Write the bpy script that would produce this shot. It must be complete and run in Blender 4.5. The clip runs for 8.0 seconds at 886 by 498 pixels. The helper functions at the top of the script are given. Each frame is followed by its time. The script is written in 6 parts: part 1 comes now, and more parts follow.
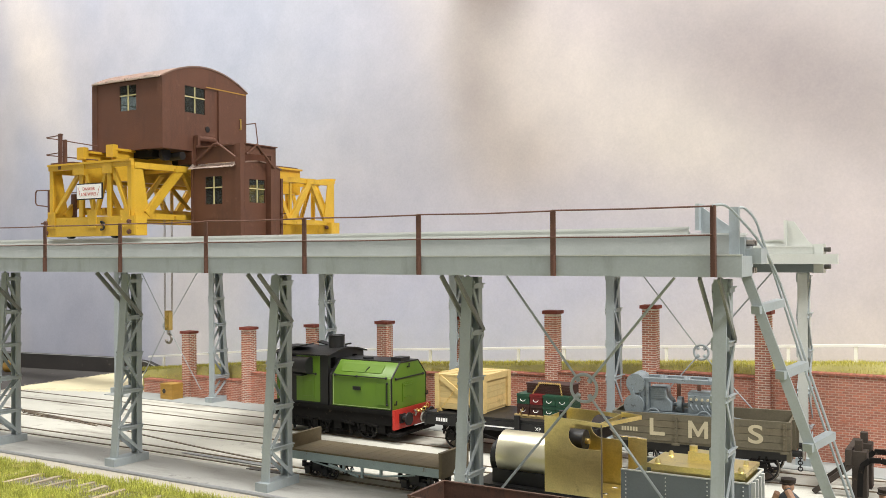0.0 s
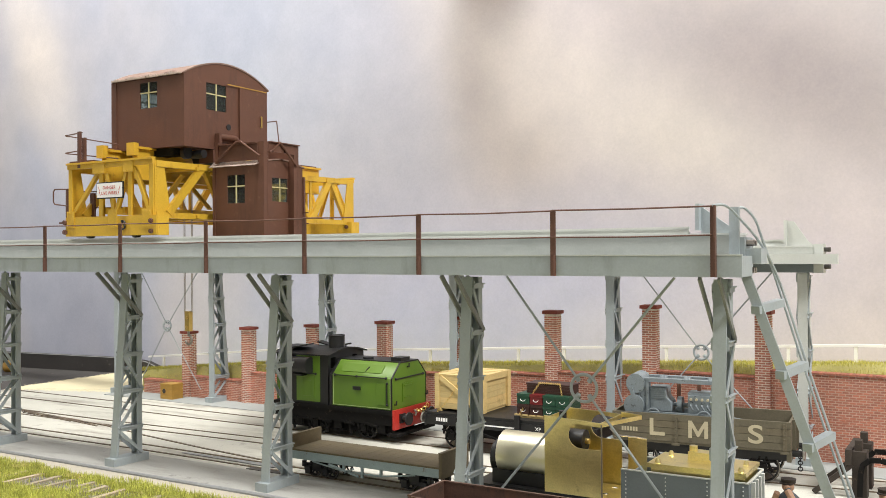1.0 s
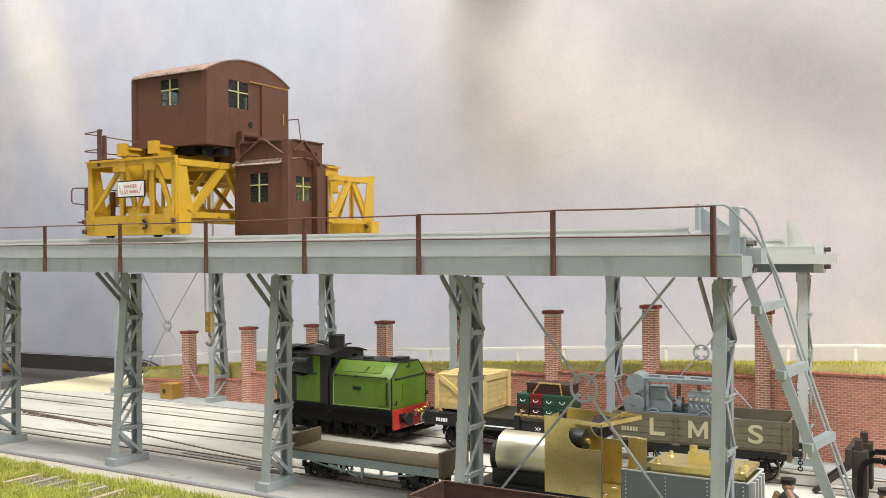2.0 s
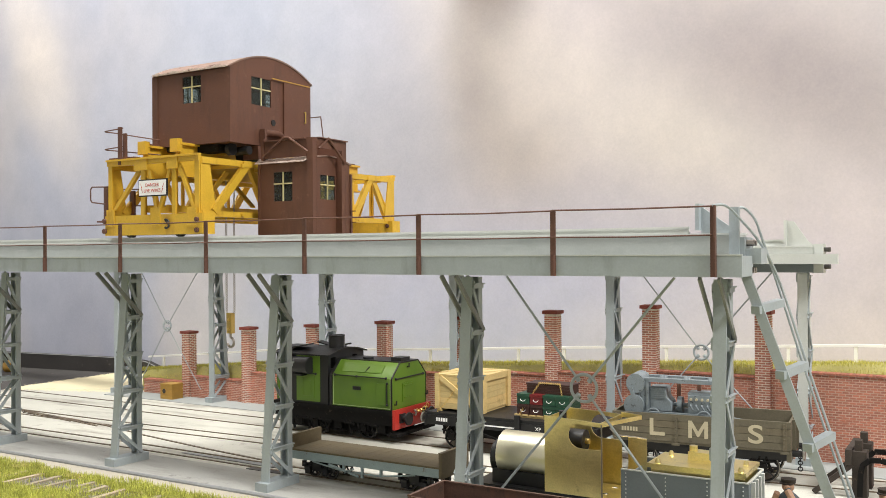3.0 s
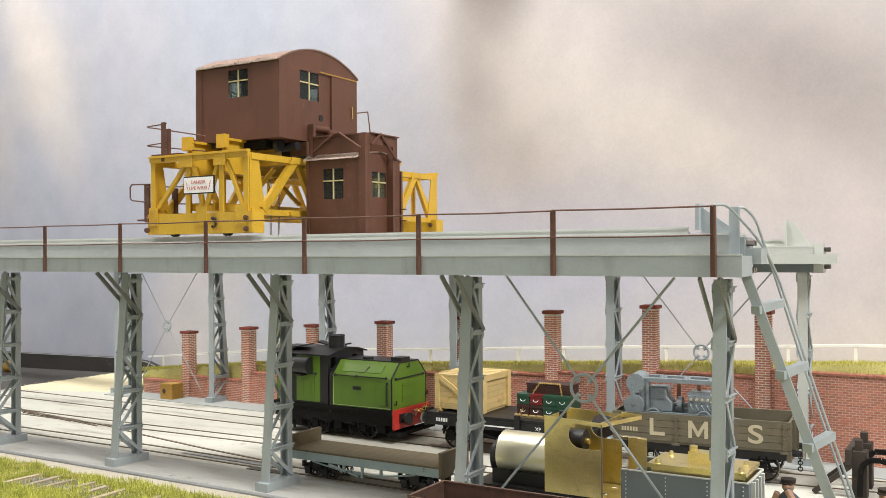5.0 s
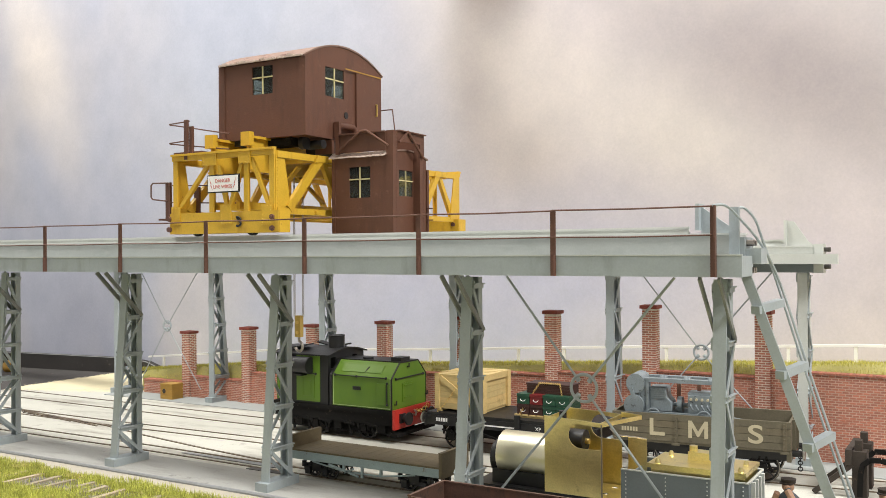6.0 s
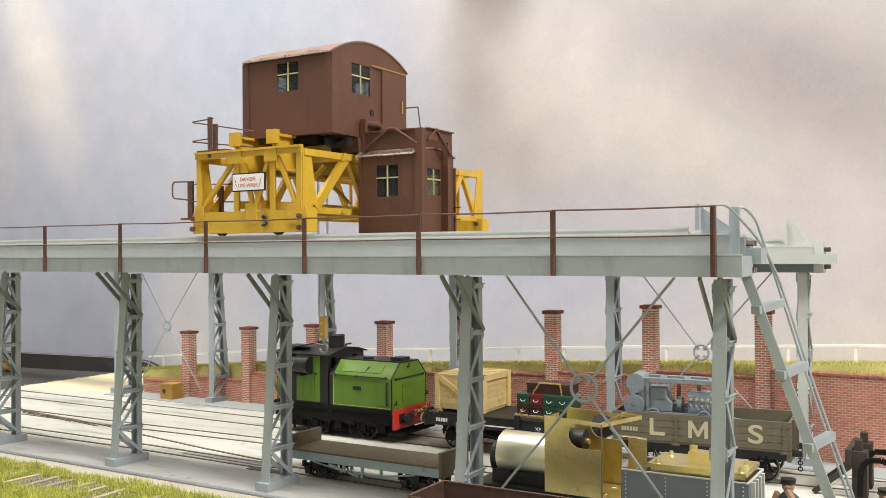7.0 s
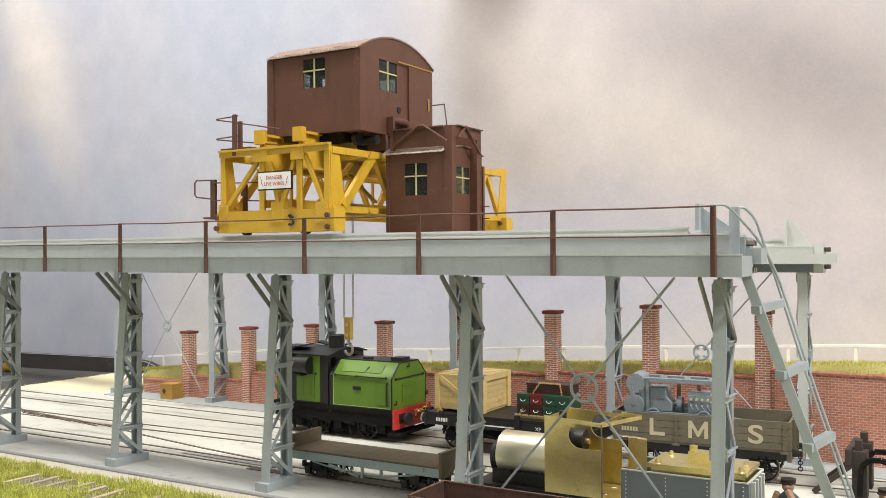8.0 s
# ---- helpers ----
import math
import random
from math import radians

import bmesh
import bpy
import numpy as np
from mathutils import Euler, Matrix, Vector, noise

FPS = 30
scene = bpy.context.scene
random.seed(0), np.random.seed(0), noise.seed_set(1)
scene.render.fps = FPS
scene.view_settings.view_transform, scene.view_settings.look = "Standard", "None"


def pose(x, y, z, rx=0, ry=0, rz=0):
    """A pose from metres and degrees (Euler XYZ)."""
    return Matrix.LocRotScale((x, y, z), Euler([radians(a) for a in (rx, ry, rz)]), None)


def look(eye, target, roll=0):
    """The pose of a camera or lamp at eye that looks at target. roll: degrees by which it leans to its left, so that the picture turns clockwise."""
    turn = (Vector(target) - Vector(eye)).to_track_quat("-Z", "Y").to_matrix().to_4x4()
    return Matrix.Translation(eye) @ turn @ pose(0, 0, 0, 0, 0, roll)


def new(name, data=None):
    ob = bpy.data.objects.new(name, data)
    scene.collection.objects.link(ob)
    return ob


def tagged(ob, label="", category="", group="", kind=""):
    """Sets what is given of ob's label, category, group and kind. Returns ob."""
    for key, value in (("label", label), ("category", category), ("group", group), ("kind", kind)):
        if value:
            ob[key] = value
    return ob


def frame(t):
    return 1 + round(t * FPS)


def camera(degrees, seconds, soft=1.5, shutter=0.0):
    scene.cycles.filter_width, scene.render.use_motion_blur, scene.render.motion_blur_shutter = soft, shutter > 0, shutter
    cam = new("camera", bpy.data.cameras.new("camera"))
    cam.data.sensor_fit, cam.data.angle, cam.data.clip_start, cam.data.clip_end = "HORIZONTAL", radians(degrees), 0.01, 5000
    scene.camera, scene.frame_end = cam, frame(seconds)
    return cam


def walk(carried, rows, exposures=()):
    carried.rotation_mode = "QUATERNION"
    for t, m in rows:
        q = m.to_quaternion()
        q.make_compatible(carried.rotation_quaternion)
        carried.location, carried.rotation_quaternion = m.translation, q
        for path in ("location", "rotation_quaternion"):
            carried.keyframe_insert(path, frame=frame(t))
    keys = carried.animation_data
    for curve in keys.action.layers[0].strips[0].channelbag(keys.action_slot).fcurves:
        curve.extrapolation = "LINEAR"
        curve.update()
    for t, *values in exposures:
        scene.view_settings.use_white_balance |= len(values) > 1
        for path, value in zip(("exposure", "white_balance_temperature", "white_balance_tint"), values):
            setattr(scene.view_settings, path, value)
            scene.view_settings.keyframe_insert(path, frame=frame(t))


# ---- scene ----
cam = camera(51.29, 8.0, soft=0.85)
EYE = (0.12425, -0.5129, 0.16466)
AIM = (EYE[0] - 0.51010, EYE[1] + 0.86009, EYE[2] + 0.00420)
walk(cam, [(0.0, look(EYE, AIM, -0.344)), (8.0, look(EYE, AIM, -0.344))])

# ---- world and lamps: an exhibition hall with unseen lamps overhead ----
world = bpy.data.worlds.new("hall_air")
world.use_nodes = True
world.node_tree.nodes["Background"].inputs["Color"].default_value = (0.93, 0.95, 1.0, 1)
world.node_tree.nodes["Background"].inputs["Strength"].default_value = 0.25
scene.world = world
scene.view_settings.exposure = 0.0


def area_lamp(name, at, aim, sx, sy, watts, colour):
    d = bpy.data.lights.new(name, "AREA")
    d.shape, d.size, d.size_y, d.energy, d.color = "RECTANGLE", sx, sy, watts, colour
    ob = new(name, d)
    ob.matrix_basis = look(at, aim)
    return ob


area_lamp("overhead_lamp", (1.20, -0.30, 1.45), (-0.28, 0.10, 0.1), 0.42, 0.42, 33, (1.0, 0.98, 0.945))
area_lamp("overhead_lamp", (-0.56, -0.16, 1.38), (-0.50, 0.10, 0.0), 0.34, 0.34, 20, (1.0, 0.98, 0.94))
# broad fill lamp, added to lift the ambient; no such source is known
area_lamp("overhead_lamp", (-0.4, -1.0, 1.85), (-0.4, -0.4, 0.0), 2.6, 1.4, 9.5, (1.0, 0.985, 0.96))
area_lamp("overhead_lamp", (-1.15, 0.12, 0.92), (-0.96, 0.27, 0.0), 0.25, 0.12, 2.0, (1.0, 0.97, 0.91))

# ---- builders (all lengths in millimetres) ----
MM = 0.001
ORIGIN = {}


def thing(name, at, label, category, group="", kind=""):
    ob = new(name)
    ob.empty_display_size = 0.01
    ob.matrix_basis = pose(at[0] * MM, at[1] * MM, at[2] * MM)
    ORIGIN[ob.name] = Vector(at)
    return tagged(ob, label, category, group, kind)


def finish(me, mat, smooth=35):
    me.materials.append(mat)
    me.shade_smooth()
    me.set_sharp_from_angle(angle=radians(smooth))


def part(name, bm, mat, parent=None, label="", bevel=0.0, kind="", at=None):
    """Links a bmesh, given in millimetres of the hall, as one mesh under a parent."""
    if bevel:
        bmesh.ops.bevel(bm, geom=[e for e in bm.edges if len(e.link_faces) == 2 and e.calc_face_angle(0) > 0.6],
                        offset=bevel, segments=1, affect="EDGES", clamp_overlap=True)
    o = ORIGIN.get(parent.name, Vector()) if parent else Vector(at or (0, 0, 0))
    bmesh.ops.translate(bm, verts=bm.verts, vec=-o)
    bmesh.ops.scale(bm, verts=bm.verts, vec=(MM, MM, MM))
    me = bpy.data.meshes.new(name)
    bm.to_mesh(me)
    bm.free()
    finish(me, mat)
    ob = new(name, me)
    if parent:
        ob.parent = parent
        ORIGIN[ob.name] = o
    else:
        ob.matrix_basis = pose(o[0] * MM, o[1] * MM, o[2] * MM)
        ORIGIN[ob.name] = o
    return tagged(ob, label, "", "", kind)


def B():
    return bmesh.new()


def box(bm, x0, x1, y0, y1, z0, z1):
    v = [bm.verts.new((x, y, z)) for z in (z0, z1) for y in (y0, y1) for x in (x0, x1)]
    for f in ((0, 2, 3, 1), (4, 5, 7, 6), (0, 1, 5, 4), (1, 3, 7, 5), (3, 2, 6, 7), (2, 0, 4, 6)):
        bm.faces.new([v[i] for i in f])
    return bm


def bar(bm, a, b, w, h, up=(0, 0, 1)):
    """A straight bar of section w by h from a to b; h lies towards up."""
    a, b, up = Vector(a), Vector(b), Vector(up)
    d = (b - a).normalized()
    s = d.cross(up)
    s = (s if s.length > 1e-4 else d.cross(Vector((1, 0, 0)))).normalized()
    u = s.cross(d)
    v = [bm.verts.new(p + s * i * w / 2 + u * j * h / 2) for p in (a, b) for i, j in ((-1, -1), (1, -1), (1, 1), (-1, 1))]
    for f in ((0, 1, 2, 3), (7, 6, 5, 4), (0, 4, 5, 1), (1, 5, 6, 2), (2, 6, 7, 3), (3, 7, 4, 0)):
        bm.faces.new([v[i] for i in f])
    return bm


def rod(bm, a, b, r, n=10, r2=None):
    a, b = Vector(a), Vector(b)
    d = b - a
    m = Matrix.Translation((a + b) / 2) @ d.to_track_quat("Z", "Y").to_matrix().to_4x4()
    bmesh.ops.create_cone(bm, cap_ends=True, segments=n, radius1=r, radius2=r if r2 is None else r2, depth=d.length, matrix=m)
    return bm


def wire(bm, pts, r, n=7):
    for a, b in zip(pts, pts[1:]):
        rod(bm, a, b, r, n)
    for q in pts[1:-1]:
        bmesh.ops.create_icosphere(bm, subdivisions=1, radius=r, matrix=Matrix.Translation(q))
    return bm


def ring(bm, c, axis, R, r, n=28, k=8):
    m = Matrix.Translation(c) @ Vector(axis).to_track_quat("Z", "Y").to_matrix().to_4x4()
    vs = [[bm.verts.new(m @ Vector(((R + r * math.cos(2 * math.pi * j / k)) * math.cos(2 * math.pi * i / n),
                                    (R + r * math.cos(2 * math.pi * j / k)) * math.sin(2 * math.pi * i / n),
                                    r * math.sin(2 * math.pi * j / k)))) for j in range(k)] for i in range(n)]
    for i in range(n):
        for j in range(k):
            bm.faces.new((vs[i][j], vs[(i + 1) % n][j], vs[(i + 1) % n][(j + 1) % k], vs[i][(j + 1) % k]))
    return bm


def prism(bm, pts, ext):
    """A flat polygon pushed along ext."""
    e = Vector(ext)
    a = [bm.verts.new(Vector(q)) for q in pts]
    b = [bm.verts.new(Vector(q) + e) for q in pts]
    n = len(pts)
    bm.faces.new(a[::-1])
    bm.faces.new(b)
    for i in range(n):
        bm.faces.new((a[i], a[(i + 1) % n], b[(i + 1) % n], b[i]))
    bmesh.ops.recalc_face_normals(bm, faces=bm.faces)
    return bm


def panel(bm, o, u, w, h, n, th, holes=()):
    """A wall panel w by h from o along u, th thick towards n, with rectangular holes (u0, u1, z0, z1) through it."""
    o, u, n = Vector(o), Vector(u), Vector(n)
    us = sorted({0, w, *[q for a in holes for q in a[:2]]})
    zs = sorted({0, h, *[q for a in holes for q in a[2:]]})
    made = {}

    def vert(i, j, k):
        if (i, j, k) not in made:
            made[i, j, k] = bm.verts.new(o + u * us[i] + n * th * k + Vector((0, 0, zs[j])))
        return made[i, j, k]

    def solid(i, j):
        return 0 <= i < len(us) - 1 and 0 <= j < len(zs) - 1 and not any(q[0] <= us[i] < q[1] and q[2] <= zs[j] < q[3] for q in holes)
    for i in range(len(us) - 1):
        for j in range(len(zs) - 1):
            if not solid(i, j):
                continue
            for k in (0, 1):
                bm.faces.new((vert(i, j, k), vert(i + 1, j, k), vert(i + 1, j + 1, k), vert(i, j + 1, k)))
            for (di, dj), (a, b) in {(-1, 0): ((0, 0), (0, 1)), (1, 0): ((1, 0), (1, 1)), (0, -1): ((0, 0), (1, 0)), (0, 1): ((0, 1), (1, 1))}.items():
                if not solid(i + di, j + dj):
                    bm.faces.new((vert(i + a[0], j + a[1], 0), vert(i + b[0], j + b[1], 0), vert(i + b[0], j + b[1], 1), vert(i + a[0], j + a[1], 1)))
    bmesh.ops.recalc_face_normals(bm, faces=bm.faces)
    return bm


# ---- materials ----
def ramp(nt, fac, stops):
    r = nt.nodes.new("ShaderNodeValToRGB")
    while len(r.color_ramp.elements) < len(stops):
        r.color_ramp.elements.new(0.5)
    for e, (q, c) in zip(r.color_ramp.elements, stops):
        e.position, e.color = q, (*c, 1)
    nt.links.new(fac, r.inputs["Fac"])
    return r.outputs["Color"]


def noise_of(nt, vec, scale, detail=4.0, rough=0.6):
    n = nt.nodes.new("ShaderNodeTexNoise")
    n.inputs["Scale"].default_value, n.inputs["Detail"].default_value, n.inputs["Roughness"].default_value = scale, detail, rough
    nt.links.new(vec, n.inputs["Vector"])
    return n.outputs["Fac"]


def mixed(nt, fac, a, b, mode="MIX"):
    m = nt.nodes.new("ShaderNodeMix")
    m.data_type, m.blend_type = "RGBA", mode
    for key, val in ((0, fac), (6, a), (7, b)):
        if hasattr(val, "is_linked"):
            nt.links.new(val, m.inputs[key])
        elif key == 0:
            m.inputs[key].default_value = val
        else:
            m.inputs[key].default_value = (*val, 1)
    return m.outputs[2]


def paint(name, colour, rough=0.5, metal=0.0, vary=0.18, grain=900, patch=60, bump=0.15, wear=None, wear_at=0.68, stretch=None, spread=0.0, coat=0.0, streak=None):
    """Painted, cast or sawn surface: fine grain, broad patches, relief and, where given, a second colour that shows through in spots."""
    m = bpy.data.materials.new(name)
    m.use_nodes = True
    nt = m.node_tree
    bs = nt.nodes["Principled BSDF"]
    tc = nt.nodes.new("ShaderNodeTexCoord")
    vec = tc.outputs["Object"]
    if stretch:
        mp = nt.nodes.new("ShaderNodeMapping")
        mp.inputs["Scale"].default_value = stretch
        nt.links.new(vec, mp.inputs["Vector"])
        vec = mp.outputs["Vector"]
    fine, broad = noise_of(nt, vec, grain), noise_of(nt, vec, patch)
    c = Vector(colour)
    col = ramp(nt, broad, [(0.3, c * (1 - vary)), (0.7, c * (1 + vary))])
    col = mixed(nt, 0.5, col, ramp(nt, fine, [(0.3, c * (1 - vary)), (0.7, c * (1 + vary))]))
    if wear:
        spot = ramp(nt, noise_of(nt, vec, patch * 2.7, 8, 0.72), [(wear_at, (0, 0, 0)), (wear_at + 0.06, (1, 1, 1))])
        col = mixed(nt, spot, col, wear)
    if streak:
        tone, size, at = streak
        sm = nt.nodes.new("ShaderNodeMapping")
        sm.inputs["Scale"].default_value = size
        nt.links.new(tc.outputs["Object"], sm.inputs["Vector"])
        col = mixed(nt, ramp(nt, noise_of(nt, sm.outputs["Vector"], 1.0, 7, 0.65), [(at, (0, 0, 0)), (at + 0.16, (0.85, 0.85, 0.85))]), col, tone)
    if spread:
        info = nt.nodes.new("ShaderNodeObjectInfo")
        geo = nt.nodes.new("ShaderNodeNewGeometry")
        add = nt.nodes.new("ShaderNodeMath")
        add.operation = "ADD"
        nt.links.new(info.outputs["Random"], add.inputs[0])
        nt.links.new(geo.outputs["Random Per Island"], add.inputs[1])
        fr = nt.nodes.new("ShaderNodeMath")
        fr.operation = "FRACT"
        nt.links.new(add.outputs[0], fr.inputs[0])
        lo, hi = 1 - spread, 1 + spread
        col = mixed(nt, 1.0, col, ramp(nt, fr.outputs[0], [(0.0, (lo, lo, lo)), (0.6, (1, 1, 1)), (1.0, (hi, hi * 0.95, hi * 0.9))]), "MULTIPLY")
    nt.links.new(col, bs.inputs["Base Color"])
    bs.inputs["Metallic"].default_value = metal
    bs.inputs["Coat Weight"].default_value = coat
    rr = nt.nodes.new("ShaderNodeMapRange")
    rr.inputs["To Min"].default_value, rr.inputs["To Max"].default_value = max(0.05, rough - 0.12), min(1, rough + 0.12)
    nt.links.new(broad, rr.inputs["Value"])
    nt.links.new(rr.outputs["Result"], bs.inputs["Roughness"])
    if bump:
        bp = nt.nodes.new("ShaderNodeBump")
        bp.inputs["Strength"].default_value, bp.inputs["Distance"].default_value = bump, 0.0006
        nt.links.new(fine, bp.inputs["Height"])
        nt.links.new(bp.outputs["Normal"], bs.inputs["Normal"])
    return m


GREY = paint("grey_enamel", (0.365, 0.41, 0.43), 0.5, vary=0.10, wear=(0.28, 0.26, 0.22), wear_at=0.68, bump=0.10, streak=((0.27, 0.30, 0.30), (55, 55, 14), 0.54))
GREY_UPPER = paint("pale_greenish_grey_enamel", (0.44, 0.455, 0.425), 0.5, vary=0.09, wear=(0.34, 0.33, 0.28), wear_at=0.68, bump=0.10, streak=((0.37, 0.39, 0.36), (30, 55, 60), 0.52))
GREY_SPARS = paint("grey_enamel_spars", (0.37, 0.415, 0.435), 0.5, vary=0.14, wear=(0.25, 0.25, 0.23), wear_at=0.64)
GREY_DARK = paint("dark_grey_enamel", (0.23, 0.24, 0.235), 0.6, vary=0.2, wear=(0.14, 0.13, 0.11), wear_at=0.6)
# also paints brighter light: the fascia's edge highlight, the end rear trestle's posts
PALE = paint("pale_grey_paint", (0.56, 0.58, 0.55), 0.5, vary=0.07, wear=(0.36, 0.22, 0.10), wear_at=0.685)
YELLOW = paint("yellow_enamel", (0.65, 0.40, 0.037), 0.40, vary=0.12, wear=(0.42, 0.23, 0.03), wear_at=0.64, bump=0.22, streak=((0.44, 0.24, 0.025), (60, 60, 22), 0.55))
BROWN = paint("oxide_brown_paint", (0.122, 0.051, 0.030), 0.55, vary=0.18, wear=(0.16, 0.075, 0.046), wear_at=0.6, bump=0.3, streak=((0.080, 0.034, 0.021), (60, 60, 14), 0.53))
RUST = paint("rusty_brown_paint", (0.12, 0.055, 0.038), 0.6, vary=0.25, wear=(0.22, 0.10, 0.05), wear_at=0.62)
TORNCARD = paint("torn_card", (0.52, 0.42, 0.36), 0.9, vary=0.2, grain=600, patch=90, wear=(0.20, 0.12, 0.09), wear_at=0.58)
ROOF_CARD = paint("roof_card", (0.25, 0.165, 0.13), 0.85, vary=0.25, patch=35, bump=0.4, wear=(0.11, 0.05, 0.035), wear_at=0.54)
CREAM = paint("cream_glazing_bar", (0.60, 0.53, 0.28), 0.5, vary=0.1)
GREEN = paint("apple_green_enamel", (0.108, 0.205, 0.018), 0.42, vary=0.08, grain=1500, bump=0.05, streak=((0.085, 0.175, 0.016), (28, 28, 12), 0.54))
GRIME = paint("oily_grime", (0.055, 0.05, 0.045), 0.5, vary=0.4, patch=120)
VERGE = paint("trodden_grit", (0.46, 0.42, 0.34), 0.95, vary=0.14, grain=1800, patch=40, bump=0.4, wear=(0.30, 0.27, 0.18), wear_at=0.6)
GREEN_PALE = paint("pale_green_lining", (0.42, 0.55, 0.22), 0.4, vary=0.05)
BLACK = paint("satin_black", (0.011, 0.011, 0.012), 0.48, vary=0.3, wear=(0.035, 0.031, 0.028), wear_at=0.64)
# matt black with brown dirt spots; specular cut to paint shade under the stock
MATT_BLACK = paint("matt_black", (0.010, 0.0095, 0.009), 0.85, vary=0.35, wear=(0.055, 0.045, 0.034), wear_at=0.60)
MATT_BLACK.node_tree.nodes["Principled BSDF"].inputs["Specular IOR Level"].default_value = 0.15
OXIDE = paint("weathered_wagon_brown", (0.088, 0.047, 0.033), 0.6, vary=0.3, patch=45, wear=(0.05, 0.032, 0.024), wear_at=0.56, streak=((0.17, 0.075, 0.04), (40, 40, 18), 0.56))
RED = paint("buffer_red", (0.52, 0.035, 0.025), 0.4, vary=0.1)
STEEL = paint("worn_steel", (0.36, 0.33, 0.30), 0.35, 0.9, vary=0.2)
RAILTOP = paint("inset_rail", (0.16, 0.12, 0.08), 0.5, 0.3, vary=0.35, patch=30)
SLOT = paint("flangeway_dirt", (0.075, 0.055, 0.038), 0.9, vary=0.4, patch=40)
BRASS = paint("raw_brass", (0.90, 0.77, 0.36), 0.33, 1.0, vary=0.16, patch=38, bump=0.12, wear=(0.72, 0.60, 0.27), wear_at=0.60, streak=((0.50, 0.40, 0.16), (16, 26, 44), 0.50))
NICKEL = paint("nickel_silver", (0.84, 0.80, 0.60), 0.34, 1.0, vary=0.05, patch=40, bump=0.03)
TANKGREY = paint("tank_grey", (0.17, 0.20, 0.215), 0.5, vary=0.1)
LITHO = paint("wagon_grey", (0.128, 0.112, 0.075), 0.7, vary=0.2, spread=0.09, wear=(0.09, 0.075, 0.05), wear_at=0.62)
LETTER = paint("cream_lettering", (0.47, 0.42, 0.29), 0.7, vary=0.1)
WHITE = paint("white_paint", (0.93, 0.93, 0.92), 0.55, vary=0.05)
SIGNRED = paint("sign_red", (0.55, 0.10, 0.08), 0.6, vary=0.1)
DECK = paint("weathered_deck_board", (0.118, 0.094, 0.054), 0.7, vary=0.30, spread=0.05, stretch=(0.12, 1, 1))
FLATSIDE = paint("blue_grey_solebar", (0.27, 0.345, 0.355), 0.6, vary=0.13, wear=(0.16, 0.12, 0.08), wear_at=0.62)
CRATE = paint("pale_crate_wood", (0.64, 0.49, 0.22), 0.65, vary=0.16, spread=0.12, stretch=(0.2, 1, 1), streak=((0.36, 0.25, 0.10), (20, 60, 60), 0.56))
OCHRE = paint("ochre_box_wood", (0.42, 0.24, 0.045), 0.65, vary=0.2, spread=0.08)
BOXGREEN = paint("dark_green_box", (0.013, 0.062, 0.034), 0.45, vary=0.15)
BOXRED = paint("dark_red_box", (0.15, 0.009, 0.010), 0.45, vary=0.15)
BOXBROWN = paint("dark_brown_box", (0.045, 0.017, 0.013), 0.5, vary=0.2)
GOLD = paint("gold_chain", (0.72, 0.52, 0.18), 0.35, 0.85, vary=0.15)
ENGINE = paint("machine_grey", (0.20, 0.235, 0.255), 0.45, vary=0.2, patch=120, wear=(0.07, 0.08, 0.09), wear_at=0.57)
BRICK = paint("red_brick", (0.48, 0.185, 0.125), 0.85, vary=0.22, grain=2500, patch=25, spread=0.22, bump=0.3, wear=(0.62, 0.42, 0.33), wear_at=0.60)
WALL_MORTAR = paint("pinkish_mortar", (0.66, 0.49, 0.40), 0.95, vary=0.2, patch=30, wear=(0.55, 0.30, 0.22), wear_at=0.55)
MORTAR = paint("pale_mortar", (0.80, 0.71, 0.62), 0.95, vary=0.15)
COPING = paint("red_coping", (0.25, 0.06, 0.045), 0.75, vary=0.2, spread=0.15)
CONCRETE = paint("pale_concrete", (0.56, 0.552, 0.49), 0.85, vary=0.14, grain=700, patch=14, bump=0.2, wear=(0.40, 0.38, 0.34), wear_at=0.60, streak=((0.27, 0.25, 0.21), (7, 38, 1), 0.51))
SAND = paint("pale_sand", (0.74, 0.66, 0.44), 0.95, vary=0.1, grain=2500, patch=30, bump=0.4)
FOOTING = paint("footing_concrete", (0.41, 0.41, 0.385), 0.85, vary=0.13, grain=900, patch=22, bump=0.2, wear=(0.27, 0.265, 0.25), wear_at=0.60, streak=((0.25, 0.24, 0.215), (8, 40, 20), 0.52))
PATH = paint("blue_grey_paving", (0.34, 0.36, 0.35), 0.85, vary=0.13, grain=900, patch=20, bump=0.2, wear=(0.30, 0.31, 0.30), wear_at=0.61)
EDGEBOARD = paint("scuffed_black_board", (0.030, 0.027, 0.026), 0.6, vary=0.4, patch=25, wear=(0.08, 0.07, 0.065), wear_at=0.63)
KERB = paint("kerb_concrete", (0.255, 0.262, 0.265), 0.8, vary=0.16, patch=30, streak=((0.15, 0.145, 0.13), (9, 45, 20), 0.55))
TARMAC = paint("dark_tarmac", (0.060, 0.055, 0.052), 0.92, vary=0.45, patch=18, grain=500, bump=0.5, wear=(0.11, 0.10, 0.09), wear_at=0.6)
MOSS = paint("mossy_scatter", (0.27, 0.27, 0.075), 0.95, vary=0.35, grain=2200, patch=40, bump=0.5)
SOIL = paint("scatter_soil", (0.20, 0.165, 0.085), 0.95, vary=0.35, grain=2200, patch=40, bump=0.5)
BEDSOIL = paint("cinder_bed", (0.135, 0.115, 0.085), 0.95, vary=0.4, grain=2200, patch=60, bump=0.5)
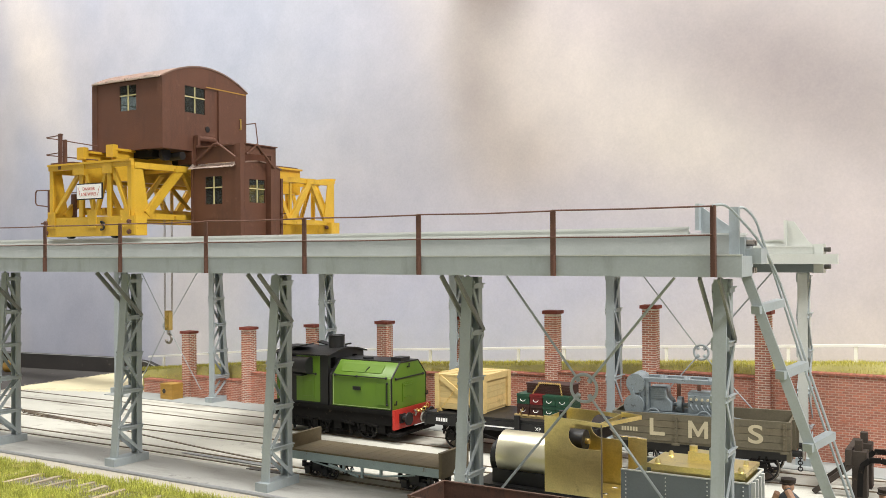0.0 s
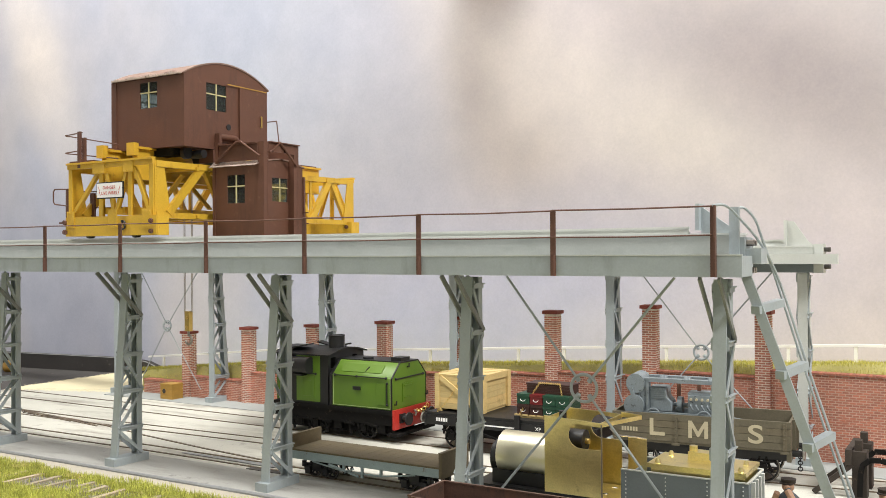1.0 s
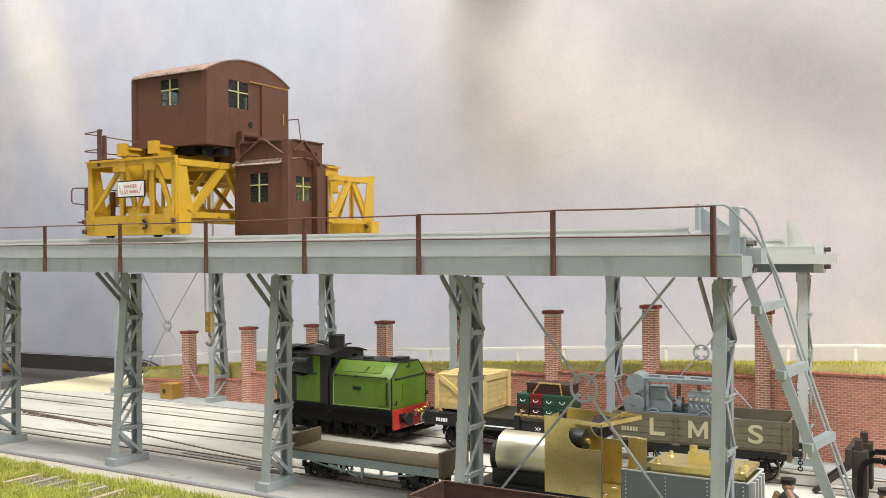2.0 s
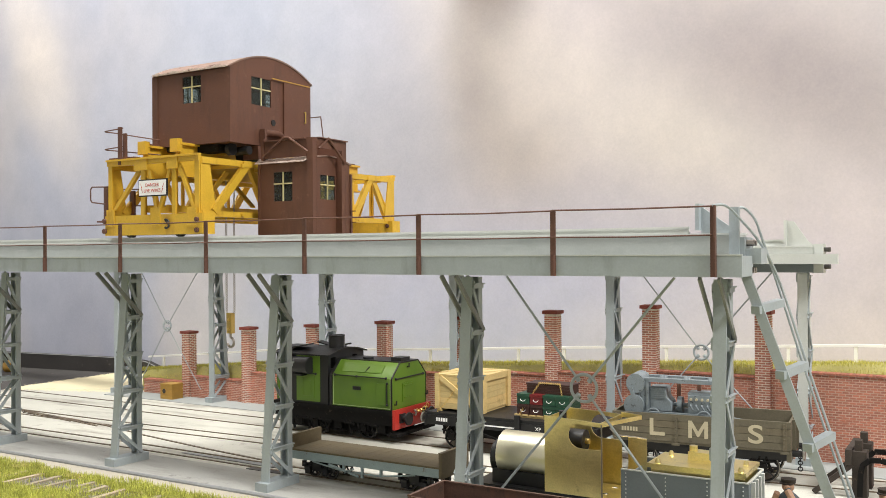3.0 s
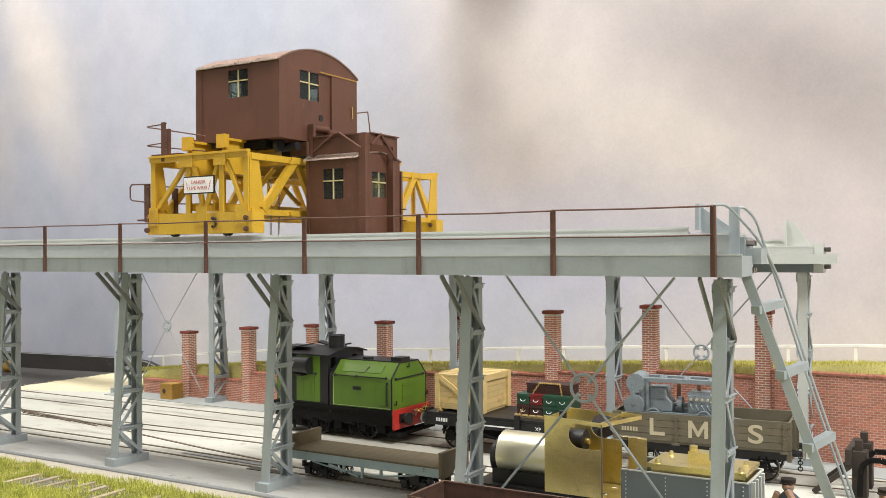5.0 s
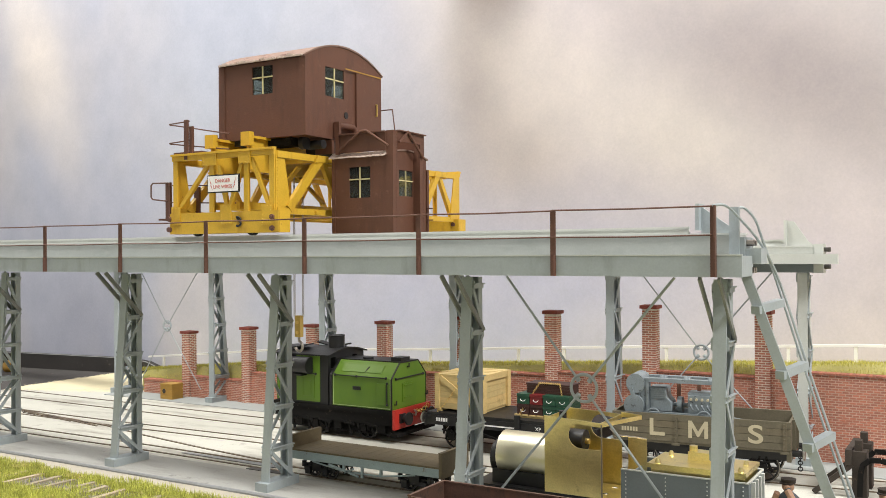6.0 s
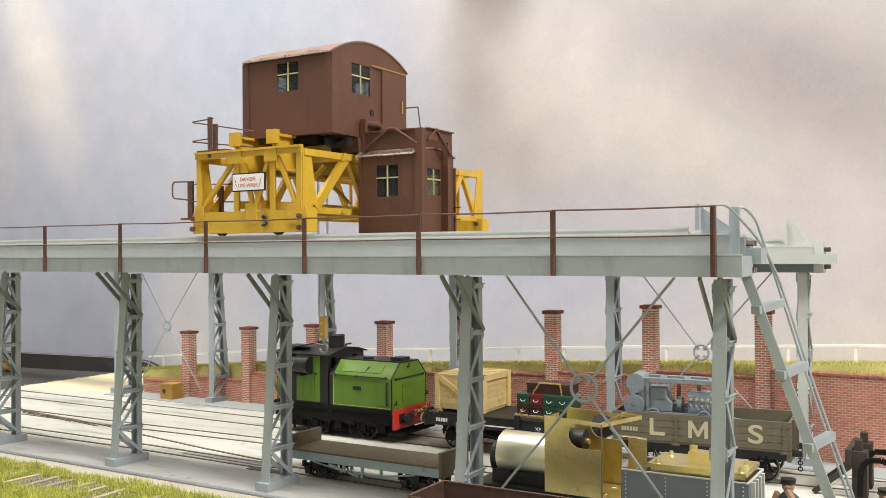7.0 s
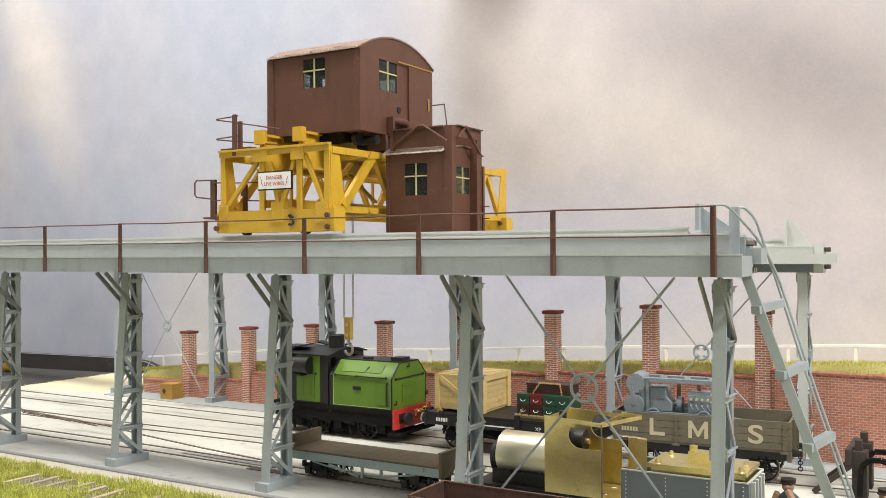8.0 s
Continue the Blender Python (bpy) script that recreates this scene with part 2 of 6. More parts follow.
BALLAST = paint("ballast", (0.27, 0.25, 0.215), 0.95, vary=0.4, grain=1800, patch=60, spread=0.4)
SLEEPER = paint("bleached_sleeper", (0.36, 0.30, 0.22), 0.85, vary=0.25, stretch=(1, 0.15, 1), spread=0.25, streak=((0.13, 0.10, 0.07), (90, 30, 60), 0.54))
TURF = paint("worn_turf", (0.46, 0.42, 0.15), 0.95, vary=0.3, grain=1800, patch=40, bump=0.4, wear=(0.40, 0.34, 0.17), wear_at=0.6)
GRASS = paint("static_grass", (0.55, 0.52, 0.11), 0.8, vary=0.25, grain=60, patch=14, spread=0.35, bump=0)
GRASS_LUSH = paint("lush_static_grass", (0.46, 0.48, 0.095), 0.8, vary=0.3, grain=90, patch=22, spread=0.4, bump=0, wear=(0.62, 0.55, 0.20), wear_at=0.58)
SKIN = paint("flesh_paint", (0.44, 0.26, 0.17), 0.6, vary=0.1)
COAT = paint("blue_grey_coat_paint", (0.07, 0.085, 0.10), 0.7, vary=0.2)
HALLWALL = paint("hall_wall", (0.78, 0.77, 0.75), 0.9, vary=0.04, patch=2, grain=40)
DARKWOOD = paint("tarred_timber", (0.040, 0.030, 0.023), 0.75, vary=0.35, wear=(0.12, 0.08, 0.05), wear_at=0.62)
HOOKPAINT = paint("ochre_hook_paint", (0.50, 0.34, 0.09), 0.5, vary=0.15)


def clear_glass():
    m = bpy.data.materials.new("window_glass")
    m.use_nodes = True
    bs = m.node_tree.nodes["Principled BSDF"]
    bs.inputs["Transmission Weight"].default_value = 0.95
    bs.inputs["Roughness"].default_value = 0.12
    bs.inputs["IOR"].default_value = 1.1
    bs.inputs["Base Color"].default_value = (0.42, 0.47, 0.45, 1)
    return m


GLASS = clear_glass()


def sky_paint():
    """The hand-sprayed sky of the backscene board: blue-grey, with soft warm and dark clouds; lamp glare and a corner
    shadow are painted in.
    """
    m = bpy.data.materials.new("painted_sky")
    m.use_nodes = True
    nt = m.node_tree
    bs = nt.nodes["Principled BSDF"]
    tc = nt.nodes.new("ShaderNodeTexCoord")
    warp = noise_of(nt, tc.outputs["Object"], 4.0, 3, 0.5)
    mp = nt.nodes.new("ShaderNodeMapping")
    mp.inputs["Scale"].default_value = (1.0, 1.0, 0.55)
    nt.links.new(tc.outputs["Object"], mp.inputs["Vector"])
    cloud = noise_of(nt, mp.outputs["Vector"], 5.0, 3, 0.45)
    sep = nt.nodes.new("ShaderNodeSeparateXYZ")
    nt.links.new(tc.outputs["Object"], sep.inputs[0])
    side = nt.nodes.new("ShaderNodeMapRange")
    side.inputs["From Min"].default_value, side.inputs["From Max"].default_value = -0.75, -0.25
    side.interpolation_type = "SMOOTHSTEP"
    nt.links.new(sep.outputs["X"], side.inputs["Value"])
    base = mixed(nt, side.outputs["Result"], (0.445, 0.465, 0.56), (0.585, 0.540, 0.560))
    col = mixed(nt, ramp(nt, cloud, [(0.42, (0, 0, 0)), (0.70, (0.75, 0.75, 0.75))]), base, (0.575, 0.535, 0.52))
    SPOTS = (((-0.72, 0.40), (0.20, 0.17), 0, (0.45, 0.485, 0.58), 0.85), ((-0.495, 0.285), (0.12, 0.10), 20, (0.41, 0.41, 0.46), 0.75),
             ((-0.34, 0.30), (0.075, 0.14), -8, (0.43, 0.375, 0.335), 0.75), ((-0.365, 0.455), (0.045, 0.11), 8, (0.15, 0.12, 0.11), 1.0),
             ((-0.23, 0.325), (0.20, 0.06), 30, (0.66, 0.61, 0.58), 0.85), ((-0.03, 0.335), (0.20, 0.055), 28, (0.42, 0.375, 0.385), 0.85),
             # first entry: corner shadow on the board, painted as a dark blot
             ((-1.05, 0.07), (0.07, 0.07), 0, (0.36, 0.37, 0.45), 0.55), ((-1.02, 0.36), (0.09, 0.17), -20, (0.47, 0.48, 0.56), 0.35),
             # first entry: lamp glare on the board, painted as a bright streak
             ((-1.185, 0.50), (0.055, 0.20), -24, (0.80, 0.73, 0.68), 0.75), ((-0.24, 0.20), (0.09, 0.05), 0, (0.50, 0.47, 0.50), 0.6),
             ((-0.62, 0.20), (0.16, 0.08), 15, (0.52, 0.50, 0.55), 0.5),
             ((0.05, 0.11), (0.30, 0.10), 0, (0.70, 0.635, 0.68), 0.85), ((-0.38, 0.10), (0.30, 0.10), 0, (0.47, 0.50, 0.69), 0.95))
    for (cx, cz), (rx, rz), tilt, tone, amount in SPOTS:
        q = nt.nodes.new("ShaderNodeMapping")
        q.vector_type = "TEXTURE"
        q.inputs["Location"].default_value, q.inputs["Scale"].default_value = (cx, 0, cz), (rx * 1.9, 1000, rz * 1.9)
        q.inputs["Rotation"].default_value = (0, radians(tilt), 0)
        nt.links.new(tc.outputs["Object"], q.inputs["Vector"])
        g = nt.nodes.new("ShaderNodeTexGradient")
        g.gradient_type = "SPHERICAL"
        nt.links.new(q.outputs["Vector"], g.inputs["Vector"])
        e = nt.nodes.new("ShaderNodeMapRange")
        e.interpolation_type = "SMOOTHERSTEP"
        e.inputs["To Max"].default_value = amount
        nt.links.new(g.outputs["Fac"], e.inputs["Value"])
        mul = nt.nodes.new("ShaderNodeMath")
        mul.operation = "MULTIPLY"
        wob = nt.nodes.new("ShaderNodeMapRange")
        wob.inputs["From Min"].default_value, wob.inputs["From Max"].default_value = 0.25, 0.7
        wob.inputs["To Min"].default_value, wob.inputs["To Max"].default_value = 0.55, 1.1
        nt.links.new(warp, wob.inputs["Value"])
        nt.links.new(e.outputs["Result"], mul.inputs[0])
        nt.links.new(wob.outputs["Result"], mul.inputs[1])
        col = mixed(nt, mul.outputs[0], col, tone)
    # sprayed speckle and the board's canvas grain
    col = mixed(nt, 1.0, col, ramp(nt, noise_of(nt, tc.outputs["Object"], 420, 2, 0.7), [(0.25, (0.95, 0.95, 0.95)), (0.75, (1.05, 1.045, 1.04))]), "MULTIPLY")
    col = mixed(nt, 1.0, col, ramp(nt, noise_of(nt, tc.outputs["Object"], 22, 5, 0.6), [(0.3, (0.86, 0.86, 0.87)), (0.7, (0.98, 0.97, 0.96))]), "MULTIPLY")
    nt.links.new(col, bs.inputs["Base Color"])
    bs.inputs["Roughness"].default_value = 0.9
    return m


SKY = sky_paint()

# ---- setting: hall, board, yard, backscene ----
def setting():
    def slab(name, mat, label, cat, *dims, bevel=0.0):
        ob = part(name, box(B(), *dims), mat, bevel=bevel)
        return tagged(ob, label, cat, "", "structure")

    slab("floor", HALLWALL, "plain grey hall floor under the layout", "floor", -2800, 2400, -1900, 1500, -1020, -1000)
    slab("wall_south", HALLWALL, "plain hall wall behind the viewer", "wall", -2800, 2400, -1920, -1900, -1000, 1900)
    slab("wall_north", HALLWALL, "plain hall wall behind the backscene", "wall", -2800, 2400, 1500, 1520, -1000, 1900)
    slab("wall_west", HALLWALL, "plain hall wall", "wall", -2820, -2800, -1900, 1500, -1000, 1900)
    slab("wall_east", HALLWALL, "plain hall wall", "wall", 2400, 2420, -1900, 1500, -1000, 1900)
    slab("ceiling", HALLWALL, "plain pale hall ceiling", "ceiling", -2800, 2400, -1900, 1500, 1900, 1920)
    slab("ground", SOIL, "baseboard ground covered with brown scatter soil", "ground", -1500, 700, -300, 430, -1000, -4.5)
    bm = B()
    # yard slab with its shallow cast edge
    box(bm, -920, 330, -31.2, 262, -4.4, 0)
    tagged(part("pavement", bm, CONCRETE, bevel=0.6), "pale grey concrete yard with inset rails", "yard", "", "structure")
    slab("footing", FOOTING, "grey footing strip under the gantry trestles", "pavement", -920, 330, -31.2, 17, 0.02, 0.35)
    slab("path", PATH, "blue-grey path along the foot of the brick wall", "pavement", -775, 330, 218.4, 253.6, 0.02, 0.7, bevel=0.3)
    slab("front_ground", MOSS, "mossy ground in front of the yard", "ground", -1500, 700, -300, -34.6, -4.4, -1.8)
    # trodden grit with a wandering outline, and the worn kerb
    edge = [(-930 + 9 * i, -52 - 4 * noise.noise((i * 0.23, 3.1, 0)) - 1.8 * noise.noise((i * 0.9, 7.7, 0))) for i in range(142)]
    bm = prism(B(), [(x, y, -1.9) for x, y in edge] + [(edge[-1][0], -34.5, -1.9), (edge[0][0], -34.5, -1.9)], (0, 0, 0.55))
    tagged(part("verge", bm, VERGE), "pale trodden grit along the kerb", "verge", "", "structure")
    bm = B()
    rows = []
    for i in range(260):
        x, w, h = -925 + 4.86 * i, 0.5 * noise.noise((i * 0.31, 0, 0)), 0.35 * noise.noise((i * 0.22, 5, 0))
        rows.append([bm.verts.new(q) for q in ((x, -34.4, -4.4), (x, -34.4 + w, -0.3 + h), (x, -33.6 + w, 0.55 + h), (x, -31.9, 0.6 + h), (x, -31.25, 0.2), (x, -31.25, -4.4))])
    for a, b in zip(rows, rows[1:]):
        for i in range(5):
            bm.faces.new((a[i], b[i], b[i + 1], a[i + 1]))
    tagged(part("kerb", bm, KERB), "worn grey concrete kerb along the yard's edge", "kerb", "", "structure")
    slab("tarmac", TARMAC, "dark tarmac beyond the yard", "ground", -1500, -920.5, -31, 415, -4.4, -0.4)
    # sandy patch at the yard's far end, uneven outline
    bm = B()
    ring_of = [(-921, 205), (-923, 290), (-917, 350), (-900, 395), (-850, 411), (-745, 411), (-745, 264), (-779, 258), (-800, 250), (-835, 232), (-875, 222)]
    pts = []
    for (xa, ya), (xb, yb) in zip(ring_of, ring_of[1:] + ring_of[:1]):
        for k in range(7):
            x, y = xa + (xb - xa) * k / 7, ya + (yb - ya) * k / 7
            w = 3.2 * noise.noise((x * 0.06, y * 0.06, 1)) if x < -790 else 0
            pts.append((x + w, y + w, -0.3))
    prism(bm, pts, (0, 0, 0.45))
    # loose grains thinning out over the concrete and the tarmac
    rnd = random.Random(31)
    for _ in range(4200):
        k = rnd.random()
        if k < 0.5:
            x, y = rnd.uniform(-921, -770), 0
            y = 205 + (x + 921) * 0.33 - abs(rnd.gauss(0, 7))
        else:
            x, y = -921 - abs(rnd.gauss(0, 5)) + 4, rnd.uniform(205, 390)
        s = rnd.uniform(0.4, 1.6)
        q = [bm.verts.new((x + s * math.cos(w) * 1.6, y + s * math.sin(w), 0.02)) for w in (0.3 + rnd.random(), 2.2 + rnd.random(), 4.2 + rnd.random())]
        top = bm.verts.new((x, y, 0.2 + 0.06 * s))
        for i in range(3):
            bm.faces.new((q[i], q[(i + 1) % 3], top))
    tagged(part("sand", bm, SAND), "pale yellow sand spread over the ground", "sand", "", "structure")
    # backscene
    bm = B()
    box(bm, -2300, 700, 420, 426, -30, 1000)
    tagged(part("backdrop", bm, SKY), "backscene board painted with a soft cloudy sky", "backdrop", "", "structure")
    # black edging board bent towards the backscene, its end rounded off
    bm = B()
    run = [(-1500, 290), (-1300, 312), (-1105, 340), (-1020, 351), (-936, 365), (-900, 371), (-880, 374), (-866, 376.5), (-858, 378)]
    tops = (21, 21, 20.5, 20.5, 20, 18.5, 16, 11, 3)
    rows = [[bm.verts.new(q) for q in ((x, y, -0.4), (x, y, h), (x + 1, y + 9, h + 0.6), (x + 1, y + 9, -0.4))] for (x, y), h in zip(run, tops)]
    for a, b in zip(rows, rows[1:]):
        for i in range(4):
            bm.faces.new((a[i], b[i], b[(i + 1) % 4], a[(i + 1) % 4]))
    bm.faces.new(rows[0][::-1])
    bm.faces.new(rows[-1])
    tagged(part("baseboard", bm, EDGEBOARD), "black edging board with a worn pale top edge", "board", "", "structure")
    part("board_lip", wire(B(), [Vector((x, y + 0.6, h + 0.3)) for (x, y), h in zip(run[:-1], tops)], 0.7), KERB, bpy.data.objects["baseboard"])


setting()

TOPS = ((-747, -675, 19), (-675, -583, 27), (-583, -492, 36), (-492, -401, 45), (-401, -309, 50), (-309, -217, 55), (-217, -126, 59), (-126, -33, 66), (-33, 330, 72))
WALL_Y = 254


def lane(name, label, lines):
    """Rails set flush in the concrete, each with a dark flangeway beside it."""
    t = thing(name, (0, 0, 0), label, "track", kind="structure")
    for pts in lines:
        bm, bs = B(), B()
        for a, b in zip(pts, pts[1:]):
            bar(bm, (a[0], a[1], -0.3), (b[0], b[1], -0.3), 1.3, 2.0)
            bar(bs, (a[0], a[1] + 1.7, -0.75), (b[0], b[1] + 1.7, -0.75), 2.0, 2.0)
        part("rail", bm, RAILTOP, t)
        part("flangeway", bs, SLOT, t)


lane("standard_track", "standard-gauge rails inset in the concrete yard", [[(-919, 191), (-170, 192), (-90, 196), (0, 204), (330, 240)], [(-919, 157), (-170, 158), (-90, 162), (0, 170), (330, 206)]])
lane("narrow_track", "narrow-gauge rails inset in the concrete yard", [[(-919, 103), (-640, 106), (-430, 114), (0, 115), (330, 115)], [(-919, 86), (-640, 88), (-430, 96), (0, 98), (330, 98)]])
lane("narrow_track", "narrow-gauge rails and points inset beside the gantry legs", [[(-919, 42), (-650, 41.5), (-500, 43), (-350, 40), (330, 41)], [(-919, 24), (-650, 24), (-500, 27), (-350, 25), (330, 25)],
                                                             [(-615, 87), (-540, 71), (-450, 56), (-378, 47), (-340, 41)]])


def boundary_wall():
    """A stepped brick wall with piers, every course laid brick by brick."""
    wall = thing("wall_brick", (0, WALL_Y, 0), "weathered red brick boundary wall stepping up between tall piers", "wall", kind="structure")
    core = B()
    for x0, x1, top in TOPS:
        box(core, x0, x1, WALL_Y + 0.14, WALL_Y + 9, 0, int((top - 2.2) / 1.95) * 1.95)
    part("core", core, WALL_MORTAR, wall, "pale mortar core")
    BL, BH, J = 4.9, 1.95, 0.60
    near, far_v, far_f = [], [], []
    me = bpy.data.meshes.new("brick")

    def unit(bm):
        return box(bm, 0, BL - J, 0, 2.0, 0, BH - J)
    bm = unit(B())
    bmesh.ops.scale(bm, verts=bm.verts, vec=(MM, MM, MM))
    bm.to_mesh(me)
    bm.free()
    finish(me, BRICK)
    rnd = random.Random(4)
    count = 0

    def lay(x, y, z, w, d, along_x=True):
        k = len(far_v)
        x1, y1 = (x + w, y + d) if along_x else (x + d, y + w)
        far_v.extend([(x * MM, (y - WALL_Y) * MM, z * MM), (x1 * MM, (y - WALL_Y) * MM, z * MM), (x1 * MM, (y1 - WALL_Y) * MM, z * MM), (x * MM, (y1 - WALL_Y) * MM, z * MM)])
        z1 = z + BH - J
        far_v.extend([(x * MM, (y - WALL_Y) * MM, z1 * MM), (x1 * MM, (y - WALL_Y) * MM, z1 * MM), (x1 * MM, (y1 - WALL_Y) * MM, z1 * MM), (x * MM, (y1 - WALL_Y) * MM, z1 * MM)])
        far_f.extend([(k, k + 1, k + 5, k + 4), (k + 1, k + 2, k + 6, k + 5), (k + 3, k, k + 4, k + 7), (k + 4, k + 5, k + 6, k + 7)])

    for x0, x1, top in TOPS:
        x0 = max(x0, -900)
        rows = int((top - 2.2) / BH)
        for r in range(rows):
            x = x0 - (BL / 2 if r % 2 else 0)
            while x < x1 - 0.5:
                a, b = max(x, x0), min(x + BL - J, x1)
                if b - a > 0.6:
                    y = WALL_Y + rnd.uniform(-0.10, 0.06)
                    if count < 300 and b - a > BL - J - 0.01 and -20 < x < 62 and 24 < r * BH < 60:
                        ob = new("brick", me)
                        ob.parent = wall
                        ob.matrix_basis = pose(x * MM, (y - WALL_Y) * MM, r * BH * MM)
                        count += 1
                    else:
                        lay(a, y, r * BH, b - a, 2.0)
                x += BL
        # coping bricks on edge
        x = x0
        while x < x1 - 1:
            lay(x, WALL_Y - 1.0 + rnd.uniform(-.1, .1), rows * BH, 2.0, 11.0)
            x += 2.35
    me2 = bpy.data.meshes.new("brickwork")
    me2.from_pydata(far_v, [], far_f)
    finish(me2, BRICK)
    ob = new("brickwork", me2)
    ob.parent = wall
    tagged(ob, "rows of red bricks", "", "", "stuff")


PIERS = ((-675, 76), (-583, 84), (-492, 90), (-401, 96.5), (-309, 104), (-217, 112), (-126, 119), (-33, 117))


def brick_pier(x, top):
    t = thing("brick_pier", (x, WALL_Y + 2, 0), "square red brick pier with a flat dark red cap", "pier", "piers of the boundary wall")
    y0, half = WALL_Y - 3, 5.8
    part("core", box(B(), x - half + 0.13, x + half - 0.13, y0 + 0.13, y0 + 2 * half - 0.13, 0, top - 3), MORTAR, t, "pale mortar core")
    rnd = random.Random(int(x))
    bm = B()
    BH, J = 1.95, 0.66
    for r in range(int((top - 3) / BH)):
        z = r * BH
        cuts = (0, 5.8, 11.6 + J) if r % 2 else (0, 3.0, 8.7, 11.6 + J)
        for a, b in zip(cuts, cuts[1:]):
            o = rnd.uniform(-0.08, 0.06)
            box(bm, x - half + a, x - half + b - J, y0 + o, y0 + 2.0, z, z + BH - J)
            box(bm, x - half + a, x - half + b - J, y0 + 2 * half - 2, y0 + 2 * half + o, z, z + BH - J)
        for a, b in zip(cuts, cuts[1:]):
            o = rnd.uniform(-0.08, 0.06)
            a, b = max(a, 2.05), min(b, 9.55)
            if b - a > 1:
                box(bm, x - half - o, x - half + 2, y0 + a, y0 + b - J, z, z + BH - J)
                box(bm, x + half - 2, x + half + o, y0 + a, y0 + b - J, z, z + BH - J)
    part("brickwork", bm, BRICK, t, kind="stuff")
    part("cap", box(B(), x - half - 1.7, x + half + 1.7, y0 - 1.7, y0 + 2 * half + 1.7, top - 3, top), COPING, t, "dark red cap slab", bevel=0.4)


def bank_z(x):
    xs = (-1000, -764, -572, -374, -273, -126, -22, 30, 330)
    zs = (8, 22.5, 40.5, 50, 56, 64.5, 69.5, 72.5, 79)
    return float(np.interp(x, xs, zs))


def foot_z(x):
    """The turf meets the wall just below its coping."""
    top = next((z for a, b, z in TOPS if a <= x < b), 19)
    return min(bank_z(x) - 3.0, top - 1.5)


def bank_and_fence():
    bm = B()
    xs = [-760 + i * 22 for i in range(50)]
    prof = ((263.4, -70), (263.5, -3), (271, 0.8), (280, 2.0), (300, 1.5), (330, -4), (380, -14), (418, -30))
    rows = []
    for x in xs:
        rows.append([bm.verts.new((x, y, max(0.5, foot_z(x) if y < 265 and dz > -9 else bank_z(x) + dz + 1.2 * noise.noise((x * 0.03, y * 0.05, 0))))) for y, dz in prof])
    for a, b in zip(rows, rows[1:]):
        for i in range(len(prof) - 1):
            bm.faces.new((a[i], b[i], b[i + 1], a[i + 1]))
    tagged(part("grass_bank", bm, TURF), "grassy bank behind the brick wall", "bank", "", "structure")
    f = thing("railing_fence", (-300, 300, 40), "white post and rail fence along the grass bank", "fence")
    posts = (-764, -669, -572, -473, -374, -273, -225, -126, -22, 30, 82)
    ends = (-790,) + posts[1:] + (140,)
    for xa, xb in zip(ends, ends[1:]):
        part("top_rail", bar(B(), (xa, 300, bank_z(xa) + 15.2), (xb, 300, bank_z(xb) + 15.2), 2.8, 2.2), WHITE, f)
    for x in posts:
        part("post", box(B(), x - 1.25, x + 1.25, 299, 301.4, bank_z(x) - 2, bank_z(x) + 14.2), WHITE, f, bevel=0.2)


def grass(name, label, n, seed, place, length, mat, broad=0.22):
    rnd = np.random.default_rng(seed)
    xyz = place(rnd, n)
    n = len(xyz)
    ang, lean = rnd.uniform(0, 2 * np.pi, n), rnd.uniform(0.1, 0.75, n)
    ln = length * rnd.uniform(0.5, 1.25, n)
    w = broad * rnd.uniform(0.7, 1.3, n)
    side = np.stack([-np.sin(ang), np.cos(ang), 0 * ang], 1)
    tip = np.stack([np.cos(ang) * np.sin(lean), np.sin(ang) * np.sin(lean), np.cos(lean)], 1)
    v = np.empty((n, 3, 3))
    v[:, 0], v[:, 1], v[:, 2] = xyz - side * w[:, None], xyz + side * w[:, None], xyz + tip * ln[:, None]
    me = bpy.data.meshes.new(name)
    me.from_pydata((v.reshape(-1, 3) * MM).tolist(), [], np.arange(3 * n).reshape(-1, 3).tolist())
    me.materials.append(mat)
    tagged(new(name, me), label, "grass", "", "stuff")


def bank_blades(rnd, n):
    x, y = rnd.uniform(-790, 120, n), rnd.uniform(263, 318, n)
    z = np.interp(x, (-1000, -764, -572, -374, -273, -126, -22, 30, 330), (8, 22.5, 40.5, 50, 56, 64.5, 69.5, 72.5, 79)) + np.interp(y, (263, 271, 280, 300, 330), (-3.2, 0.4, 1.6, 1.1, -4.4))
    front = y < 271
    foot = np.array([foot_z(q) for q in x])
    z = np.where(front, foot + (z - foot) * np.clip((y - 263.3) / 7.7, 0, 1), z)
    return np.stack([x, y, z], 1)


def front_blades(rnd, n):
    x, y = rnd.uniform(-700, -230, n), rnd.uniform(-190, -36, n)
    patch = np.sin(x * 0.045 + 1.3) * np.cos(y * 0.07) + 0.5 * np.sin(x * 0.11 + y * 0.08) + 0.35 * np.sin(x * 0.27 - y * 0.21)
    bed = (np.abs(y + 82 + 5 * np.sin(x * 0.06)) < 14) & (x > -497) & (x < -380)
    edge = np.where(x < -440, -49.5, -46.0) - 5 * rnd.random(n) ** 2 - 3 * np.sin(x * 0.05) - 2.2 * np.sin(x * 0.17)
    fringe = rnd.random(n) < np.clip((-38 - y) / 26, 0.03, 1)
    keep = (rnd.random(n) < np.where(bed, 0.10 + 0.3 * (patch > 0.55), 0.97)) & ((patch > -0.85) | (rnd.random(n) < 0.4)) & (y < edge) & (fringe | (x < -440))
    return np.stack([x, y, np.full(n, -1.9)], 1)[keep]


